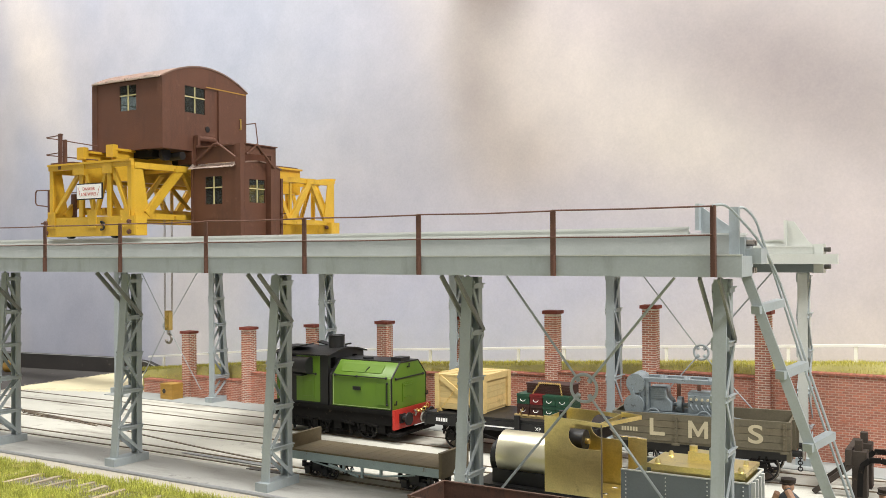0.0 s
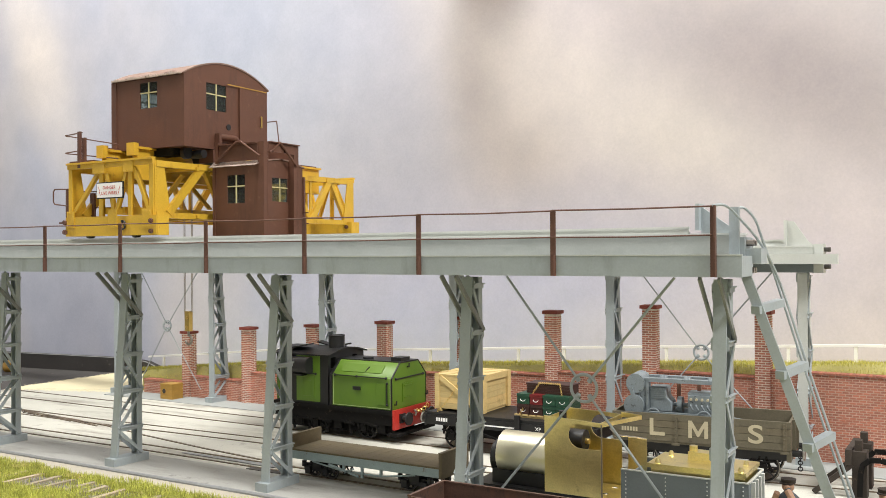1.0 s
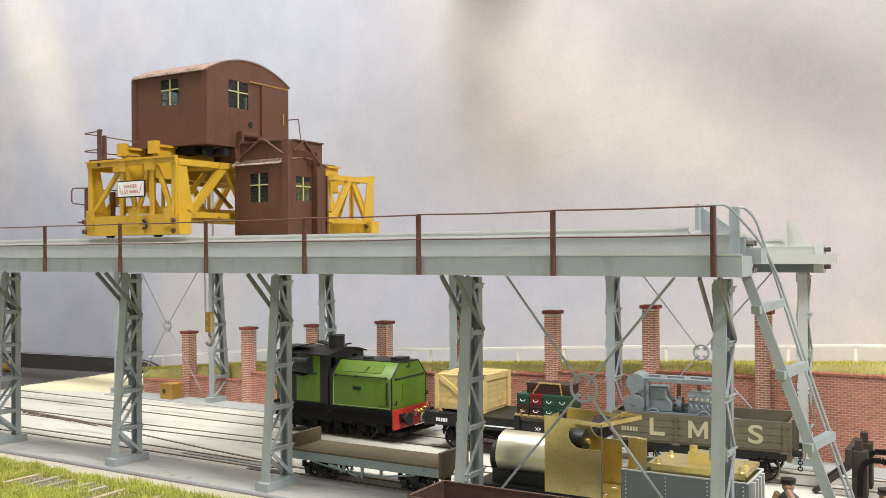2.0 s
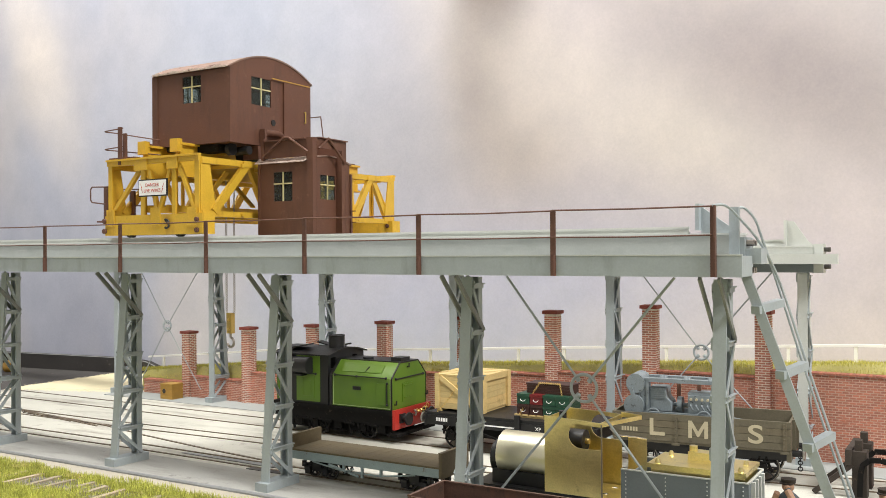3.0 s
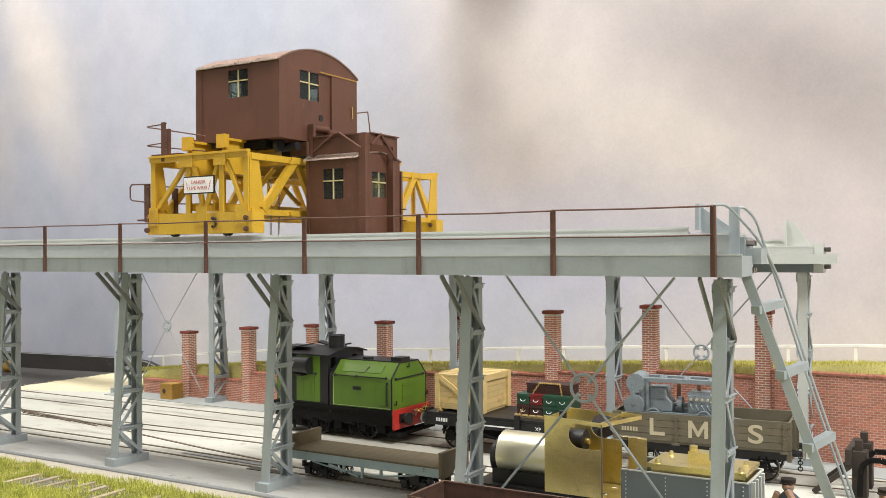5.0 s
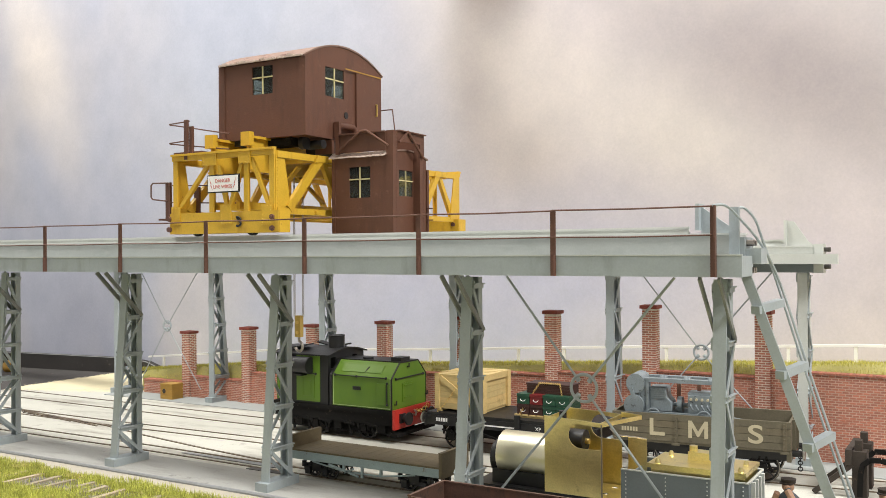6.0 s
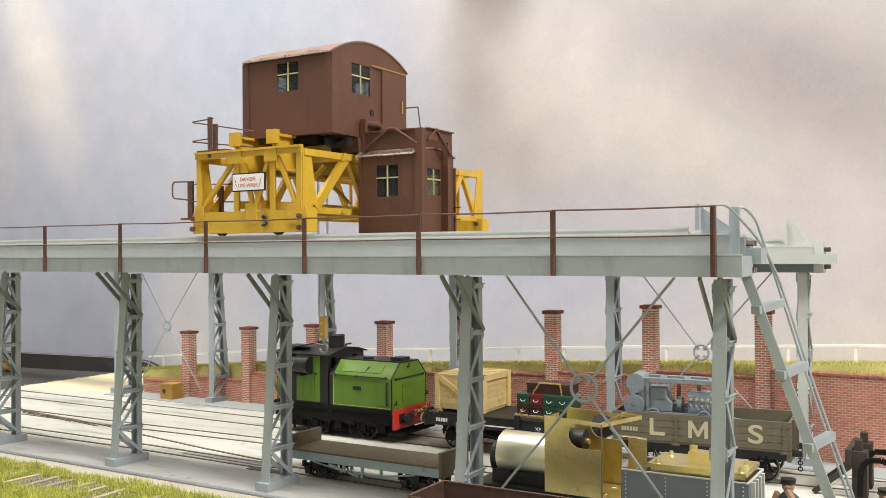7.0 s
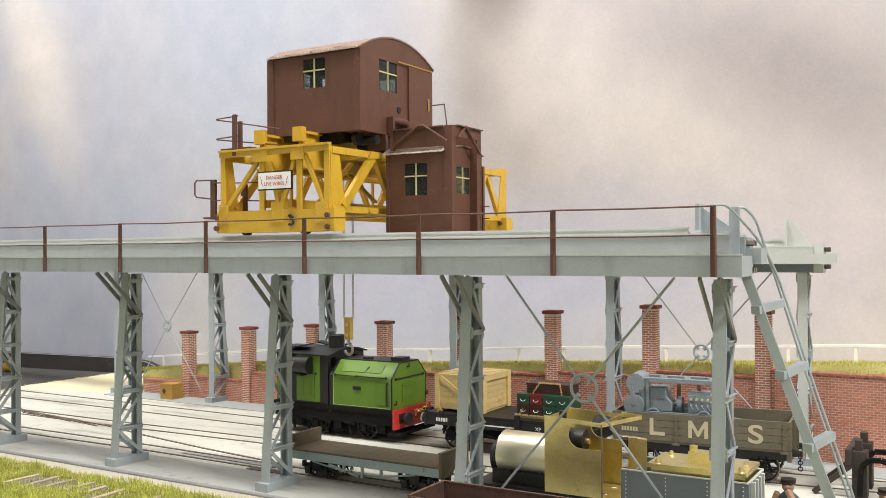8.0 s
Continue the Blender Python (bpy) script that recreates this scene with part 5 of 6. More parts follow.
    part("cab_panel", box(B(), -450, -434, Y0 - 0.6, Y0 - 0.02, 30, 50), GREEN, t, "green cab side sheet", bevel=0.2)
    part("cab_hatch", panel(B(), (-421, Y0 - 1.1, 33), (1, 0, 0), 15, 20, (0, 1, 0), 0.48, [(1.8, 13.2, 1.8, 18.2)]), GREEN, t)
    part("cab_hatch", box(B(), -417, -410, Y0 - 1.0, Y0 - 0.62, 37, 49), GREEN, t, bevel=0.15)
    part("bonnet_lid", bar(B(), (-379, Y0 + 6.6, 62.3), (-335, Y0 + 6.6, 62.3), 0.7, 9.0, (0, 0.69, 0.72)), GREEN, t, bevel=0.15)
    gr = rod(B(), (-428, Y0 - 1.2, 55), (-404, Y0 - 1.2, 55.3), 0.5, 8)
    bmesh.ops.create_icosphere(gr, subdivisions=2, radius=1.2, matrix=Matrix.Translation((-404.5, Y0 - 1.0, 55.3)))
    part("handrail", gr, BLACK, t)
    part("water_tank", rod(B(), (-440, Y0 - 4, 63), (-408, Y0 - 4, 63), 7.6, 26), BLACK, t, "dark rounded water tank on the cab side")
    part("tank_bracket", box(B(), -448, -415, Y0 - 8, Y0, 53.6, 55.3), BLACK, t)
    n = 12
    arc = [(Y0 - 2 + (Y1 - Y0 + 4) * k / n, 71.8 + 5.0 * math.sin(math.pi * k / n)) for k in range(n + 1)]
    part("cab_roof", prism(B(), [(cx0 - 3, y, z) for y, z in arc] + [(cx0 - 3, y, z + 1.2) for y, z in arc[::-1]], (cx1 - cx0 + 6, 0, 0)), BLACK, t, "curved black cab roof")
    for x in (cx1 - 1.2, cx0):
        part("spectacle_plate", prism(B(), [(x, y, z) for y, z in [(Y0, 72.2)] + arc[1:-1] + [(Y1, 72.2)]], (1.2, 0, 0)), BLACK, t)
    ch = part("chimney", rod(B(), (-400, 176, 75.5), (-400, 176, 88.5), 7.4, 26), BLACK, t, "short black drum chimney")
    part("chimney_rim", ring(B(), (-400, 176, 88.5), (0, 0, 1), 7.2, 0.7, 28, 6), BLACK, ch)
    part("roof_hatch", bar(B(), (-440, 160, 77), (-421, 164, 80.5), 14, 1.2), BLACK, t, "tilted roof hatch")
    part("roof_hatch", bar(B(), (-428, 186, 81), (-414, 190, 77), 12, 1.2), BLACK, t, "tilted roof hatch")
    part("whistle", wire(B(), [(-391, 178, 76), (-391, 178, 80.5), (-385, 178, 81.5)], 0.8), BLACK, t)
    # wheels and gear
    for x in (-405, -352):
        for y in (158, 192):
            wheel(t, x, y, 11.0, rim=GRIME)
        axlebox(t, x, Y0 + 2, 11)
    part("brake_rod", bar(B(), (-440, Y0 + 3, 7), (-345, Y0 + 3, 6), 1, 1.2), MATT_BLACK, t)
    for x in (-425, -380, -333):
        part("spring_hanger", box(B(), x - 4, x + 4, Y0 - 0.5, Y0 + 3, 8, 17), MATT_BLACK, t, bevel=0.8)
    for x in (-432, -414, -394, -368, -343):
        part("leaf_spring", bar(B(), (x - 7, Y0 - 1.2, 15.5), (x + 7, Y0 - 1.2, 13.5), 1.6, 2.0), MATT_BLACK, t)
        part("guard_iron", bar(B(), (x, Y0 - 0.6, 15), (x + 3, Y0 - 0.6, 4), 1.2, 1.8), MATT_BLACK, t)


def flat_with_loads():
    t = thing("flat_wagon", (-215, 175, 0), "black flat wagon with white lettering carrying crates", "wagon")
    X0, X1, Y0, Y1 = -285, -136, 149, 208
    part("deck", box(B(), X0, X1, Y0 + 0.5, Y1 - 0.5, 31.8, 34.4), BLACK, t, "dark deck", bevel=0.3)
    so = part("solebar", box(B(), X0, X1, Y0, Y0 + 2.6, 24, 31.7), BLACK, t, "black solebar with white markings", bevel=0.3)
    part("solebar", box(B(), X0, X1, Y1 - 2.6, Y1, 24, 31.7), BLACK, t, bevel=0.3)
    part("headstock", box(B(), X0 - 2.2, X0, Y0 - 0.5, Y1 + 0.5, 23, 32.5), BLACK, t, bevel=0.3)
    part("headstock", box(B(), X1, X1 + 2.2, Y0 - 0.5, Y1 + 0.5, 23, 32.5), BLACK, t, bevel=0.3)
    for k in range(5):
        part("number_bar", box(B(), -276 + k * 2.3, -274.4 + k * 2.3, Y0 - 0.12, Y0 - 0.01, 27, 30), WHITE, so, "white number mark")
    part("load_ring", ring(B(), (-251, Y0 - 0.1, 28.6), (0, 1, 0), 1.2, 0.3, 14, 5), WHITE, so, "small white ring mark")
    part("text_bar", box(B(), -231, -203, Y0 - 0.12, Y0 - 0.01, 26.8, 27.9), WHITE, so, "white line of small print")
    cu = bpy.data.curves.new("lettering", "FONT")
    cu.body, cu.size, cu.extrude = "XP", 0.0042, 0.00005
    cu.materials.append(WHITE)
    ob = new("lettering", cu)
    ob.parent = so
    ob.matrix_basis = pose((-185 + 215) * MM, (Y0 - 0.1 - 175) * MM, 27 * MM, 90, 0, 0)
    for x in (-200, -243):
        part("stanchion_pocket", box(B(), x - 2.2, x + 2.2, Y0 - 2.4, Y0, 24, 38), BLACK, t, bevel=0.4)
    for x in (-262, -160):
        for y in (158, 192):
            wheel(t, x, y, 10.5)
        axlebox(t, x, Y0 + 3, 12)
    part("underframe", box(B(), X0 + 8, X1 - 8, 162, 188, 11, 31), MATT_BLACK, t)
    bx = part("brake_lever", bar(B(), (-235, Y0 - 1, 21), (-195, Y0 - 1, 12), 1, 1.4), MATT_BLACK, t)
    for y in (160, 190):
        buffer(t, X0 - 2, y, 27, -1)
    # tall pale crate
    cx0, cx1, cy0, cy1, cz0, cz1 = -281, -236.5, 156, 207, 36.5, 65.5
    c = thing("packing_crate", (-260, 175, 34.4), "large pale wooden packing crate with a diagonal batten", "crate")
    for x in (cx0 + 4, cx1 - 4):
        part("skid", box(B(), x - 2.5, x + 2.5, cy0, cy1, 34.45, 36.5), CRATE, c)
    part("lining", box(B(), cx0 + 1.2, cx1 - 1.2, cy0 + 1.2, cy1 - 1.2, 37, cz1 - 1.2), CRATE, c)
    for k in range(6):
        z = cz0 + k * 4.8
        part("board", box(B(), cx0 + 0.4, cx1 - 0.4, cy0 + 0.3, cy0 + 1.2, z + 0.15, z + 4.75), CRATE, c)
        part("board", box(B(), cx1 - 1.2, cx1 - 0.3, cy0 + 0.4, cy1 - 0.4, z + 0.15, z + 4.75), CRATE, c)
    for k in range(8):
        y = cy0 + k * 6.35
        part("lid_board", box(B(), cx0, cx1, y + 0.1, y + 6.25, cz1 - 1.2, cz1 + 0.3 * (k % 3)), CRATE, c)
    for x in (cx0, cx1 - 4.2):
        part("batten", box(B(), x, x + 4.2, cy0 - 0.8, cy0 + 0.28, cz0, cz1 + 0.5), CRATE, c, bevel=0.15)
    part("batten", bar(B(), (cx0 + 5, cy0 - 0.2, cz1 - 2.5), (cx1 - 5, cy0 - 0.2, cz0 + 3), 4.0, 1.2, (0, 1, 0)), CRATE, c, bevel=0.15)
    for y in (cy0 + 0.3, cy1 - 6.4):
        part("batten", box(B(), cx1 - 0.3, cx1 + 1.7, y, y + 6.1, cz0 - 1.5, cz1 + 0.4), CRATE, c, bevel=0.2)
    part("batten", box(B(), cx1 - 0.28, cx1 + 1.5, cy0 + 6.5, cy1 - 6.5, cz1 - 4.6, cz1 + 0.7), CRATE, c, bevel=0.2)
    tie = thing("lashing_chain", (-270, 152, 34.5), "thin gold chain lashing the crate to the wagon", "chain")
    bm = B()
    a, b = Vector((-256, 152.6, 60)), Vector((-276, 151.2, 34.6))
    for k in range(26):
        q = a.lerp(b, k / 25) - Vector((0, 0, 2.2 * math.sin(math.pi * k / 25)))
        ring(bm, q, (1, 0.2, 0.5) if k % 2 else (0.2, 1, 0.3), 0.66, 0.2, 7, 4)
    part("links", bm, GOLD, tie, kind="stuff")


def small_box(x0, x1, y0, y1, z0, z1, mat, label):
    b = thing("storage_box", ((x0 + x1) / 2, (y0 + y1) / 2, z0), label, "box", "stacked boxes on the pallet")
    part("body", box(B(), x0, x1, y0, y1, z0, z1), mat, b, bevel=0.3)
    part("lid", box(B(), x0 - 0.2, x1 + 0.2, y0 - 0.35, y1 + 0.2, z1 - 2.2, z1 + 0.1), mat, b, bevel=0.2)
    xm = (x0 + x1) / 2
    part("handle", wire(B(), [(xm + 2.1 * math.cos(a), y0 - 0.6 - 0.5 * math.sin(a), z0 + 3.9 - 1.6 * math.sin(a)) for a in [math.pi * k / 8 for k in range(9)]], 0.22), WHITE, b, "pale rope handle")


def box_load():
    p = thing("pallet", (-176, 172, 34.4), "light wooden pallet under the boxes", "pallet")
    for y in (160, 171, 182):
        part("bearer", box(B(), -208, -156.5, y, y + 3.4, 34.45, 36.1), CRATE, p)
    for k in range(8):
        part("slat", box(B(), -208 + k * 6.6, -203 + k * 6.6, 159, 187, 36.15, 37.2), CRATE, p)
    w, z = 10.9, 37.25
    low = (BOXBROWN, BOXBROWN, BOXGREEN, BOXGREEN)
    up = (BOXGREEN, BOXRED, BOXGREEN, BOXGREEN)
    names = {BOXGREEN.name: "dark green box with a rope handle", BOXRED.name: "dark red box with a rope handle", BOXBROWN.name: "dark brown box with a rope handle"}
    for r, row in enumerate((low, up)):
        for k, m in enumerate(row):
            x = -206 + k * (w + 0.5)
            small_box(x, x + w, 160, 184, z + r * 8.4, z + r * 8.4 + 8.0, m, names[m.name])
    c = thing("tool_chest", (-177, 176, z + 16.8), "long dark brown planked chest on top of the boxes", "chest")
    part("body", box(B(), -200, -163, 167, 185, z + 16.65, z + 23.6), BOXBROWN, c, bevel=0.3)
    for k in range(3):
        part("plank", box(B(), -200.3, -162.7, 166.2, 166.95, z + 16.7 + 2.3 * k, z + 18.7 + 2.3 * k), BOXBROWN, c, bevel=0.15)
    part("lid", box(B(), -201, -162, 166.4, 186, z + 23.65, z + 24.6), BOXBROWN, c, bevel=0.2)
    t = thing("lashing_chain", (-176, 160, 37.2), "gold chain lashed over the stacked boxes", "chain")
    for xs in ((-189, -203), (-171, -163)):
        bm = B()
        a, b = Vector((xs[0], 166, 62.2)), Vector((xs[1], 158.6, 37.6))
        for k in range(24):
            ring(bm, a.lerp(b, k / 23), (1, 0.2, 0.5) if k % 2 else (0.2, 1, 0.3), 0.68, 0.22, 7, 4)
        part("links", bm, GOLD, t, kind="stuff")
    bm = B()
    for k in range(20):
        ring(bm, (-189 + 18 * k / 19, 166.0, 62.4), (0, 1, 0) if k % 2 else (0, 0.2, 1), 0.68, 0.22, 7, 4)
    part("links", bm, GOLD, t, kind="stuff")


def open_wagon():
    t = thing("open_wagon", (-60, 175, 0), "weathered grey-brown open wagon with large cream letters", "wagon")
    X0, X1, Y0, Y1, Z0, Z1 = -121, 5, 149, 201, 21, 41
    n, h = 4, (41 - 21) / 4
    for k in range(n):
        z = Z0 + k * h
        part("plank", box(B(), X0, X1, Y0, Y0 + 1.6, z + 0.18, z + h - 0.08), LITHO, t, bevel=0.15)
        part("plank", box(B(), X0, X1, Y1 - 1.6, Y1, z + 0.18, z + h - 0.08), LITHO, t, bevel=0.15)
        for x in (X0, X1 - 1.6):
            part("end_plank", box(B(), x, x + 1.6, Y0 + 1.7, Y1 - 1.7, z + 0.18, z + h - 0.08), LITHO, t, bevel=0.15)
    part("backing", box(B(), X0 + 1.7, X1 - 1.7, Y0 + 1.5, Y0 + 2.0, Z0, Z1 - 0.2), LITHO, t)
    part("backing", box(B(), X0 + 1.7, X1 - 1.7, Y1 - 2.0, Y1 - 1.5, Z0, Z1 - 0.2), LITHO, t)
    part("wagon_floor", box(B(), X0 + 0.5, X1 - 0.5, Y0 + 0.5, Y1 - 0.5, 19.5, 21), LITHO, t)
    for x in (X0 + 2.2, -74, X1 - 4):
        st = part("strap", box(B(), x - 1.3, x + 1.3, Y0 - 0.7, Y0 - 0.02, Z0 - 1, Z1 - 1.2), LITHO, t, "iron strapping with bolt heads")
        bm = B()
        for k in range(8):
            bmesh.ops.create_icosphere(bm, subdivisions=1, radius=0.5, matrix=Matrix.Translation((x, Y0 - 0.8, Z0 + 0.6 + k * 2.5)))
        part("bolts", bm, LITHO, st, kind="stuff")
        part("bracket", box(B(), x - 2.8, x + 2.8, Y0 - 1.6, Y0 - 0.02, Z0 - 2.2, Z0 - 0.6), LITHO, t)
    for y in (Y0 + 13, Y1 - 13):
        part("end_post", box(B(), X1 + 0.05, X1 + 2.2, y - 2, y + 2, 16, 41), LITHO, t, bevel=0.2)
    part("underframe", box(B(), X0 + 8, X1 - 8, 163, 187, 10, 19.4), BLACK, t)
    part("solebar", box(B(), X0 + 3.1, X1 - 3.1, Y0 + 3, Y0 + 6, 13.5, 19.4), BLACK, t, "dark solebar")
    part("solebar", box(B(), X0 + 3.1, X1 - 3.1, Y1 - 6, Y1 - 3, 13.5, 19.4), BLACK, t)
    part("headstock", box(B(), X1 - 3, X1, Y0 + 1, Y1 - 1, 13, 19.4), LITHO, t, bevel=0.3)
    part("headstock", box(B(), X0, X0 + 3, Y0 + 1, Y1 - 1, 13, 19.4), LITHO, t, bevel=0.3)
    for x in (-100, -14):
        for y in (158, 192):
            wheel(t, x, y, 11.0)
        axlebox(t, x, Y0 + 4, 12)
    for y in (160, 190):
        buffer(t, X1, y, 17.5, 1)
    bm = B()
    for k in range(7):
        ring(bm, (X1 + 4, 175, 17 - k * 2.2), (1, 0, 0) if k % 2 else (0, 1, 0), 1.5, 0.45, 10, 5)
    part("coupling_chain", bm, BLACK, t, "hanging coupling links", kind="stuff")
    yl = Y0 - 0.2

    def letter(name, *polys):
        bm = B()
        for q in polys:
            prism(bm, [(px, yl, pz) for px, pz in q], (0, 0.15, 0))
        part(name, bm, LETTER, t, "large cream letter")
    z0, z1 = 25, 37.5
    letter("letter_l", [(-93, z0), (-82, z0), (-82, z0 + 2.6), (-90.2, z0 + 2.6), (-90.2, z1), (-93, z1)])
    letter("letter_m", [(-65, z0), (-62.4, z0), (-62.4, z0 + 8), (-58.6, z0 + 1), (-57.4, z0 + 1), (-53.6, z0 + 8), (-53.6, z0), (-51, z0), (-51, z1), (-53.4, z1), (-58, z0 + 5), (-62.6, z1), (-65, z1)])
    cu = bpy.data.curves.new("lettering", "FONT")
    cu.body, cu.size, cu.extrude, cu.offset = "S", 0.0180, 0.00005, 0.0003
    cu.materials.append(LETTER)
    ob = new("lettering", cu)
    ob.parent = t
    ob.matrix_basis = pose((-24 + 60) * MM, (Y0 - 0.15 - 175) * MM, 25 * MM, 90, 0, 0) @ Matrix.Diagonal((1.35, 1, 1, 1))
    for k in range(6):
        part("number_bar", box(B(), -114 + k * 2.1, -112.6 + k * 2.1, Y0 - 0.12, Y0 - 0.01, 27, 30), LETTER, t, "cream number mark")
    return t


def generator():
    t = thing("engine_set", (-80, 172, 22), "grey cast engine and pump set standing in the wagon", "engine")
    part("bed", box(B(), -113, -30, 158, 188, 22.1, 26), ENGINE, t)
    part("bed_rail", box(B(), -106, -34, 158, 161, 41.5, 46.5), ENGINE, t, bevel=0.4)
    part("bed_rail", box(B(), -106, -34, 186, 189, 41.5, 46.5), ENGINE, t, bevel=0.4)
    for x in (-104, -70, -36):
        part("pedestal", box(B(), x - 3, x + 3, 159, 187, 26, 41.4), ENGINE, t)
    part("fuel_tank", rod(B(), (-106, 158, 68.5), (-106, 182, 68.5), 8.0, 24), ENGINE, t, "round grey tank")
    part("fan_housing", rod(B(), (-107, 156, 51), (-107, 166, 51), 8.6, 28), ENGINE, t, "round grey fan casing")
    part("bracket", box(B(), -104, -97, 160, 178, 44, 66), ENGINE, t, bevel=0.5)
    part("belt_arm", bar(B(), (-110, 157, 66), (-106, 157, 55), 2.4, 3), ENGINE, t)
    part("upright", box(B(), -99, -95, 160, 164, 46, 72), ENGINE, t, bevel=0.3)
    for x in (-72, -55, -33):
        part("upright", box(B(), x - 1.4, x + 1.4, 172, 175, 46, 70), BROWN, t)
    part("canopy_beam", box(B(), -99, -28, 160, 166, 70, 73.2), ENGINE, t, bevel=0.4)
    part("canopy_beam", box(B(), -99, -28, 180, 186, 70, 73.2), ENGINE, t, bevel=0.4)
    for x in (-84, -64, -44):
        part("oil_cup", rod(B(), (x, 163, 73.2), (x, 163, 76), 2.6, 14, 1.2), ENGINE, t)
        part("cross_beam", box(B(), x - 1.5, x + 1.5, 166, 180, 70.2, 72.8), ENGINE, t)
    bm = prism(B(), [(-95, 163, 46), (-76, 163, 46), (-76, 163, 54), (-80, 163, 58), (-81, 163, 66), (-95, 163, 66)], (0, 18, 0))
    part("crankcase", bm, ENGINE, t, bevel=0.8)
    for k in range(5):
        part("cooling_fin", box(B(), -94, -82, 162.4, 163, 57 + k * 1.6, 57.8 + k * 1.6), ENGINE, t)
    part("flywheel", rod(B(), (-72, 170, 52), (-68, 170, 52), 6.5, 24), ENGINE, t)
    part("shaft", rod(B(), (-78, 170, 52), (-60, 170, 52), 1.6, 12), ENGINE, t)
    part("cylinder_block", box(B(), -62, -38, 160, 182, 46.5, 61), ENGINE, t, bevel=0.6)
    part("cylinder_head", box(B(), -62.5, -37.5, 161.5, 180, 61.1, 63), ENGINE, t, bevel=0.4)
    for k in range(5):
        part("head_bolt", rod(B(), (-59.5 + k * 4.6, 160, 58), (-59.5 + k * 4.6, 158.8, 58), 1.1, 10), LETTER, t)
        part("branch_pipe", wire(B(), [(-59.5 + k * 4.6, 159.5, 53.5), (-59.5 + k * 4.6, 157.8, 53), (-57.5 + k * 4.6, 157.8, 50)], 0.7), ENGINE, t)
    for x in (-90, -48):
        part("hand_wheel", ring(B(), (x, 155.5, 44), (0, 1, 0), 5.5, 0.7, 24, 6), ENGINE, t)
    part("hose", wire(B(), [(-32, 160, 44), (-26, 162, 45), (-20, 166, 43.6), (-12, 172, 42), (-8, 180, 36)], 0.8), ENGINE, t, "loose grey hose")
    return t


def narrow_flat():
    t = thing("narrow_flat_wagon", (-250, 34, 0), "low flat bogie wagon with brown plank floor and blue-grey solebars", "wagon")
    X0, X1, Y0, Y1 = -322, -190, 14, 50
    for k in range(44):
        x = X0 + 2.6 + k * (X1 - X0 - 5.2) / 44
        part("floor_plank", box(B(), x + 0.04, x + 2.84, Y0 + 0.2, Y1 - 0.2, 20.4, 21.6 + 0.03 * (k % 3)), DECK, t)
    part("solebar", box(B(), X0 + 2.5, X1 - 2.5, Y0 - 0.2, Y0 + 2, 14.6, 20.3), FLATSIDE, t, bevel=0.3)
    part("solebar", box(B(), X0 + 2.5, X1 - 2.5, Y1 - 2, Y1 + 0.2, 14.6, 20.3), FLATSIDE, t, bevel=0.3)
    for x in (X0, X1 - 2.4):
        part("end_board", box(B(), x, x + 2.4, Y0 - 0.4, Y1 + 0.4, 14, 30.8), DECK, t, "brown end board", bevel=0.4)
        part("end_rim", box(B(), x - 0.2, x + 2.6, Y0 - 0.5, Y1 + 0.5, 30.8, 31.4), DECK, t)
    for x in (-272, -256, -240):
        part("queen_post", box(B(), x - 0.9, x + 0.9, Y0 + 0.5, Y0 + 2, 7 if x == -256 else 10, 14.5), FLATSIDE, t)
    part("truss_rod", wire(B(), [(-300, Y0 + 1, 14), (-272, Y0 + 1, 10), (-240, Y0 + 1, 10), (-212, Y0 + 1, 14)], 0.6), FLATSIDE, t)
    part("brake_lever", bar(B(), (-284, Y0 - 0.6, 14), (-258, Y0 - 0.6, 8), 0.8, 1.4), FLATSIDE, t)
    part("brake_lever", bar(B(), (-270, Y0 - 0.6, 9.5), (-262, Y0 - 0.6, 13), 0.8, 1.2), FLATSIDE, t)
    for xc in (-298, -214):
        bg = part("bogie_frame", box(B(), xc - 13, xc + 13, Y0 + 5, Y0 + 8, 6, 11), BLACK, t, bevel=0.5)
        part("bogie_frame", box(B(), xc - 13, xc + 13, Y1 - 8, Y1 - 5, 6, 11), BLACK, t, bevel=0.5)
        part("bolster", box(B(), xc - 4, xc + 4, Y0 + 3, Y1 - 3, 9, 14.5), BLACK, t)
        for x in (xc - 8, xc + 8):
            for y in (25.5, 42.5):
                wheel(t, x, y, 6.0, spokes=6, rim=GRIME)
            part("axlebox", box(B(), x - 2.2, x + 2.2, Y0 + 2.5, Y0 + 5, 4, 9.5), BLACK, t, bevel=0.4)
            part("spring", rod(B(), (x + (4 if x > xc else -4), Y0 + 4, 9), (x + (4 if x > xc else -4), Y0 + 4, 13), 1.8, 10), BLACK, t)


